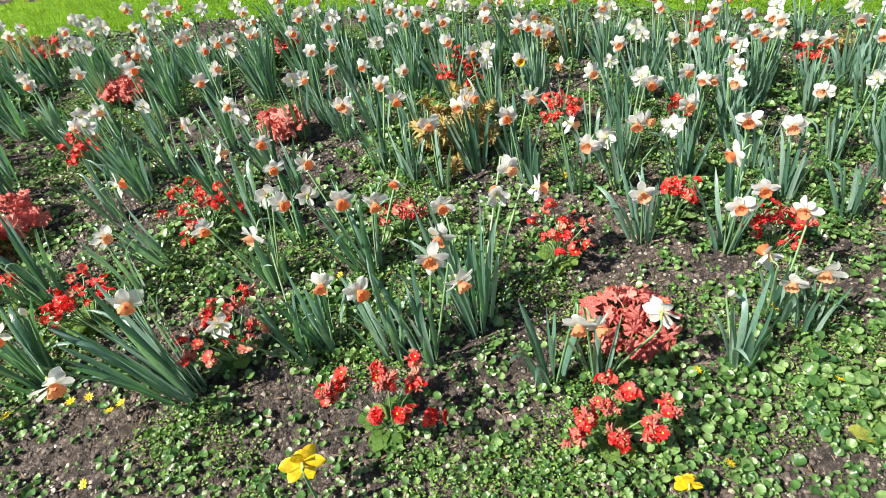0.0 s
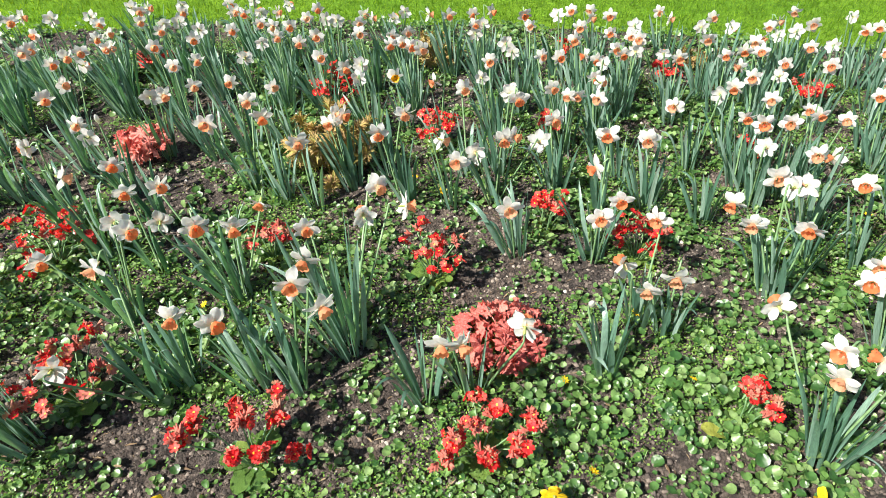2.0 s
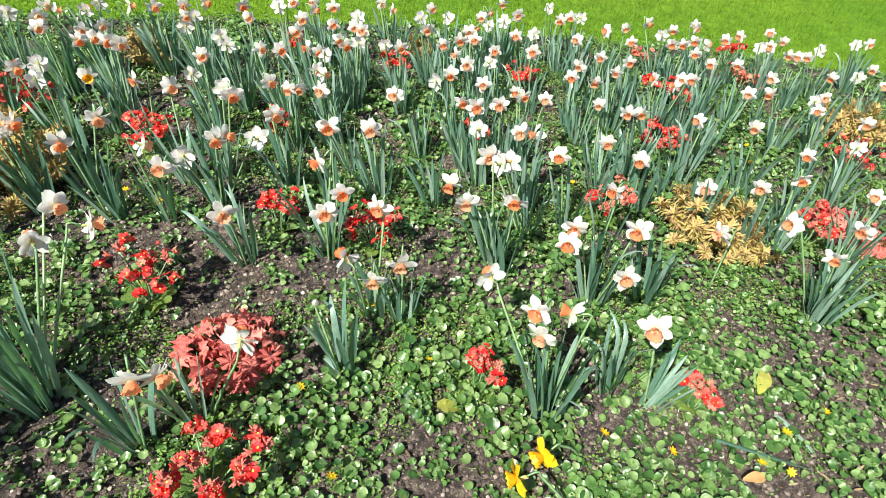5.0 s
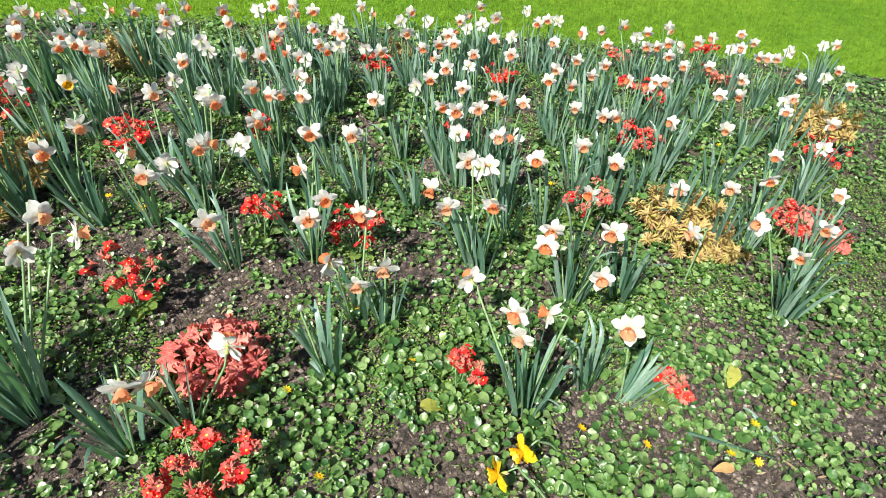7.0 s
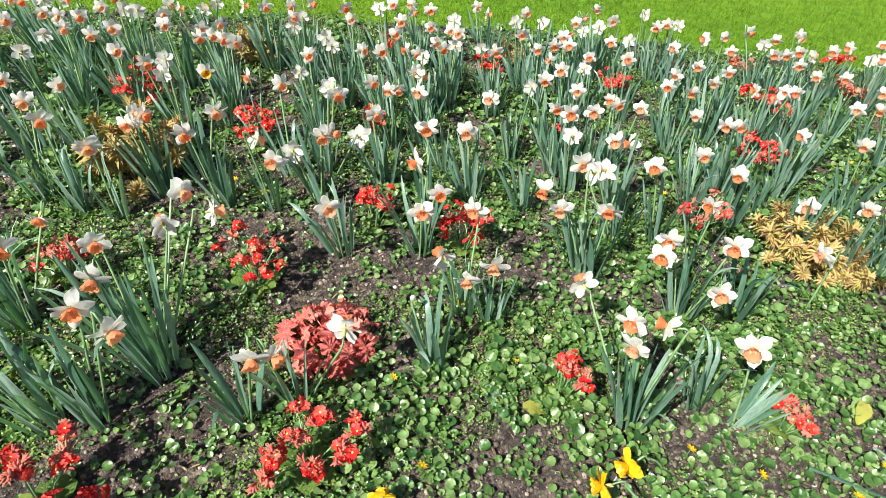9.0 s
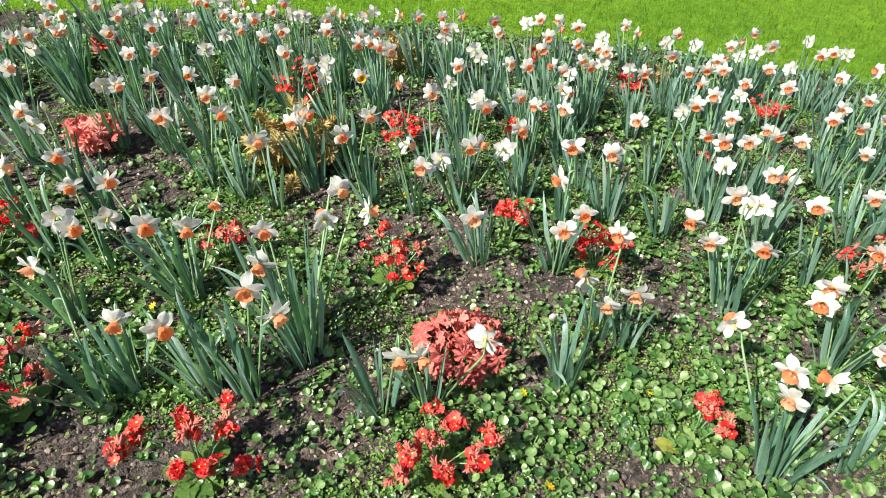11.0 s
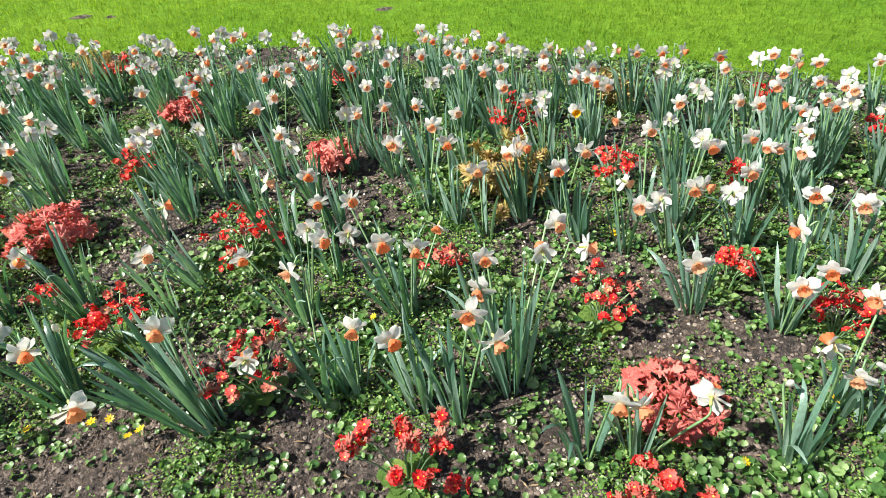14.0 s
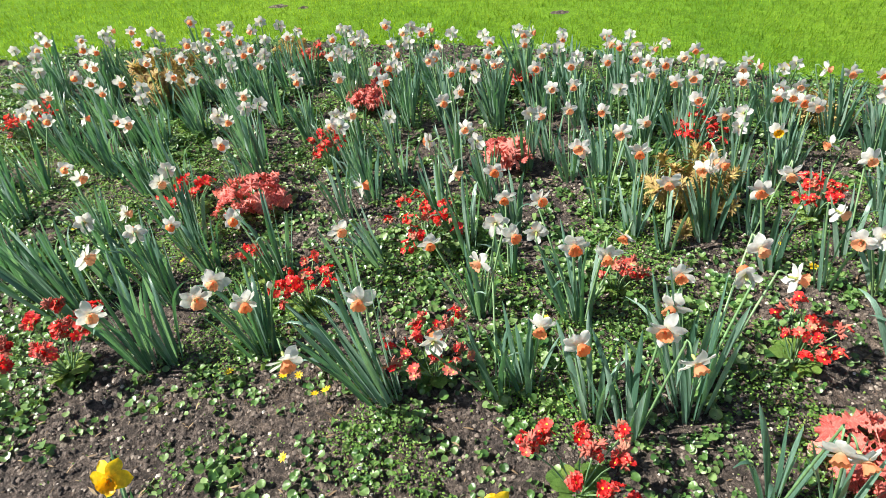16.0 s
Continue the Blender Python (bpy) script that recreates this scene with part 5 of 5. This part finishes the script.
for x, y in [(0.71, 1.26), (-0.78, 1.54), (-0.89, 1.60), (0.72, 2.15), (0.71, 2.16), (0.65, 2.28), (1.01, 1.38), (1.79, 1.72), (1.35, 0.57), (1.56, 0.35), (0.64, 1.01), (1.53, 0.41), (1.25, 0.71), (1.84, 0.37), (1.04, 1.15), (1.49, 0.91), (2.20, 1.31), (2.08, 1.50), (2.97, 1.28), (3.10, 1.26), (3.20, 1.23), (2.97, 1.17), (1.80, 1.17), (-0.15, 1.88), (-0.75, 1.55), (-0.81, 1.35), (-1.43, 2.09), (-1.95, 2.25), (-1.06, 1.61), (-0.85, 1.61), (-1.84, 2.25), (1.67, 0.41)]:
    celandine(x, y)


# ---- what lies on the soil ----
def strap_on_ground(x, y, turn, size):
    tagged(part("fallen_leaf", rng.choice(BLADES), None, pose(x, y, rise(x, y) + 0.018, 0, 86, turn) @ Matrix.Diagonal((size, 0.33, size, 1))), "flattened blue-green daffodil leaf lying on the soil", "leaf", "fallen leaves")


def pale_leaf(x, y, turn, mat, words, size=0.07):
    me = ROSETTES[1].copy()
    me.materials.clear()
    me.materials.append(mat)
    tagged(part("fallen_leaf", me, None, pose(x, y, rise(x, y) + 0.02, 4, -6, turn) @ Matrix.Scale(size, 4)), words, "leaf", "fallen leaves")


def pebble(x, y, size, k):
    r = random.Random(k)
    bm = bmesh.new()
    bmesh.ops.create_icosphere(bm, subdivisions=2, radius=size)
    for v in bm.verts:
        v.co = Vector((v.co.x * 1.25, v.co.y, v.co.z * 0.75)) * (1 + 0.18 * noise.noise(v.co * (0.9 / size) + Vector((k, 0, 0))))
    me = bpy.data.meshes.new("pebble")
    bm.to_mesh(me)
    bm.free()
    me.materials.append(CHALK)
    me.shade_smooth()
    ob = tagged(new("pebble", me), "small rounded off-white pebble lying on the soil", "stone", "pebbles")
    ob.matrix_basis = pose(x, y, rise(x, y) + size * 0.4, 0, 0, r.uniform(0, 360))


pale_leaf(1.015, 0.985, 150, LIME, "yellow-green crinkled primrose leaf lying flat")
pale_leaf(1.735, 0.52, 20, LIME, "yellow-green crinkled primrose leaf lying flat")
pale_leaf(1.452, 0.418, -40, DRY, "curled dry tan leaf lying on the soil", 0.05)
strap_on_ground(1.50, 0.52, -60, 0.24)
strap_on_ground(1.70, 0.33, 75, 0.16)
pebble(1.05, 0.77, 0.011, 1)
pebble(0.60, 1.05, 0.008, 2)
pebble(1.28, 2.30, 0.016, 3)
pebble(-0.62, 1.36, 0.008, 4)
pebble(0.52, 1.90, 0.009, 5)


# ---- low leaves, weeds, crumbs and grass ----
def heart(n=9, fine=False):
    """A round heart-shaped leaf, cupped, with its rim turned up a little and its stalk."""
    verts, faces = [(-0.30, 0, -0.02)], []
    rings = (0.55, 1.0) if fine else (1.0,)
    for q in rings:
        for i in range(n):
            a = math.pi * (2 * i / (n - 1) - 1) * 0.93
            r = 0.5 * (0.92 + 0.12 * math.cos(a) - 0.05 * math.cos(2 * a) + (0.02 * math.cos(9 * a) if q == 1.0 else 0))
            x, y = q * r * math.cos(a) - 0.06 * (1 - q), q * r * math.sin(a)
            verts.append((x, y, 0.20 * abs(y) + 0.42 * y * y - 0.16 * x * x + (0.045 * math.sin(3 * a + 0.7) if q == 1.0 else -0.03)))
    mid = len(verts)
    verts.append((0.02, 0, -0.05))
    faces += [(mid, i + 1, i + 2) for i in range(n - 1)] + [(0, 1, mid), (n, 0, mid)]
    if fine:
        for i in range(n - 1):
            faces += [(1 + i, 1 + n + i, 2 + n + i), (1 + i, 2 + n + i, 2 + i)]
    k = len(verts)
    verts += [(-0.28, 0.035, -0.02), (-0.28, -0.035, -0.02), (-0.5, 0, -1.1)]
    faces.append((k, k + 1, k + 2))
    return verts, faces


def cover():
    r = random.Random(21)
    close, away, small = [], [], []
    for _ in range(47000):
        x, y = r.uniform(-5.2, 5.8), r.uniform(-0.4, 4.4)
        if not in_bed(x, y):
            continue
        g = growth(x, y)
        if r.random() > max(0.04, min(1.0, g)) ** 1.4 * 0.85:
            continue
        kin = noise.noise(Vector((x * 1.9 + 3, y * 1.9, 6.0)))
        z, vigour = rise(x, y), r.uniform(0.7, 1.2) * (1.08 if (x - 1.25) ** 2 + (y - 0.9) ** 2 < 0.5 + 0.6 * kin or kin > 0.15 else 0.86) * (1.1 if g > 1.1 else 0.95)
        first = r.uniform(0, 6.28)
        near = (x - 0.35) ** 2 + (y - 0.9) ** 2 < 2.6
        for k in range(r.randint(3, 7)):
            a = first + k * 2.4 + r.uniform(-0.5, 0.5)
            out = vigour * r.uniform(0.006, 0.036)
            lift = 0.006 + r.random() * 0.028 * vigour * max(0.3, min(1.3, g))
            size = vigour * (0.0125 + 0.018 * r.random())
            (close if near else away).append((x + out * math.cos(a), y + out * math.sin(a), z + lift, size, a + r.uniform(-0.5, 0.5), r.gauss(0.28, 0.58), a))
    words = "carpet of small round glossy green celandine leaves"
    strewn("celandine_leaves", *heart(11, True), close, COVER, words, "ground cover")
    strewn("celandine_leaves", *heart(8), away, COVER, words, "ground cover")
    for _ in range(760000):
        x, y = r.uniform(-3.4, 4.4), r.uniform(-0.2, 3.9)
        if not in_bed(x, y) or r.random() < 0.1:
            continue
        g = 0.46 + 2.0 * noise.noise(Vector((x * 3.1 + 5, y * 3.1, 1.0))) + 0.6 * noise.noise(Vector((x * 11, y * 11, 2.0)))
        for bx, by, rad, a in BARE:
            g -= a * 1.6 * math.exp(-((x - bx) ** 2 + (y - by) ** 2) / (rad * rad))
        if r.random() > max(0.03, min(1, g)):
            continue
        small.append((x, y, rise(x, y) + 0.004 + 0.034 * r.random() ** 1.5, r.uniform(0.005, 0.0115), r.uniform(0, 6.28), abs(r.gauss(0, 0.6)), r.uniform(0, 6.28)))
    leaflet = [(-0.5, 0, 0), (0.0, -0.34, 0.08), (0.5, 0, 0.0), (0.0, 0.34, 0.08)]
    strewn("chickweed_leaves", leaflet, [(0, 1, 2), (0, 2, 3)], small, WEED, "tangle of tiny bright green chickweed leaves", "ground cover")


def crumbs():
    r = random.Random(31)
    tv = [(0.5, 0.05, -0.1), (0.14, 0.48, -0.1), (-0.42, 0.3, -0.1), (-0.4, -0.25, -0.1), (0.1, -0.46, -0.1), (0.06, 0.03, 0.42)]
    tf = [(0, 1, 5), (1, 2, 5), (2, 3, 5), (3, 4, 5), (4, 0, 5)]
    rows = []
    for _ in range(135000):
        x, y = r.uniform(-1.8, 2.7), r.uniform(0.1, 2.9)
        if not in_bed(x, y):
            continue
        rows.append((x, y, rise(x, y) + 0.001, 0.003 + 0.015 * r.random() ** 3, r.uniform(0, 6.28), r.gauss(0, 0.35), r.uniform(0, 6.28)))
    strewn("soil_crumbs", tv, tf, rows, PEBBLE, "brown clods and small pale pebbles on the soil", "soil")
    bits = []
    for _ in range(9000):
        x, y = r.uniform(-2.6, 3.6), r.uniform(0.0, 3.6)
        if not in_bed(x, y):
            continue
        bits.append((x, y, rise(x, y) + r.uniform(0.003, 0.01), 0.008 + 0.03 * r.random() ** 2, r.uniform(0, 6.28), r.gauss(0, 0.3), r.uniform(0, 6.28)))
    sliver = [(-0.5, -0.05, 0), (-0.5, 0.05, 0), (0, 0.09, 0.08), (0, -0.09, 0.08), (0.5, 0.02, 0.02)]
    strewn("plant_litter", sliver, [(0, 1, 2), (0, 2, 3), (3, 2, 4)], bits, LITTER, "scattered dry brown bits of stalk and leaf", "litter")


WORN = [(-2.17, 5.30, 0.13), (0.03, 4.98, 0.16), (-1.95, 5.25, 0.07)]


def worn_patch(x, y, size):
    verts = [(x, y, -0.024)]
    n = 28
    for i in range(n):
        a = 2 * math.pi * i / n
        q = size * (1 + 0.35 * noise.noise(Vector((3 * math.cos(a) + x, 3 * math.sin(a), y))))
        verts.append((x + q * math.cos(a), y + 0.7 * q * math.sin(a), -0.05))
    tagged(new("worn_patch", shaped("worn_patch", verts, [(0, 1 + i, 1 + (i + 1) % n) for i in range(n)], [SOIL])), "small worn brown patch of bare earth in the lawn", "soil", "worn patches", kind="structure")


for x, y, size in WORN:
    worn_patch(x, y, size)


def grass():
    r = random.Random(41)
    rows = []
    for _ in range(125000):
        x = r.uniform(-6.0, 8.0)
        lo = edge_y(x) if x < 6 else 0.0
        y = lo - 0.05 + 3.2 * r.random() ** 1.35
        if any((x - bx) ** 2 + (y - by) ** 2 < rad * rad * (0.1 + 1.1 * r.random()) for bx, by, rad in WORN):
            continue
        rows.append((x, y, -0.034, r.uniform(0.016, 0.036), r.uniform(0, 6.28), r.uniform(0, 0.9), r.uniform(0, 6.28)))
    bladelet = [(0, -0.06, 0), (0, 0.06, 0), (0.06, 0.045, 0.6), (0.06, -0.045, 0.6), (0.22, 0, 1.0)]
    strewn("lawn_grass", bladelet, [(0, 1, 2), (0, 2, 3), (3, 2, 4)], rows, GRASS, "short bright green mown grass of the lawn", "grass")


cover()
crumbs()
grass()
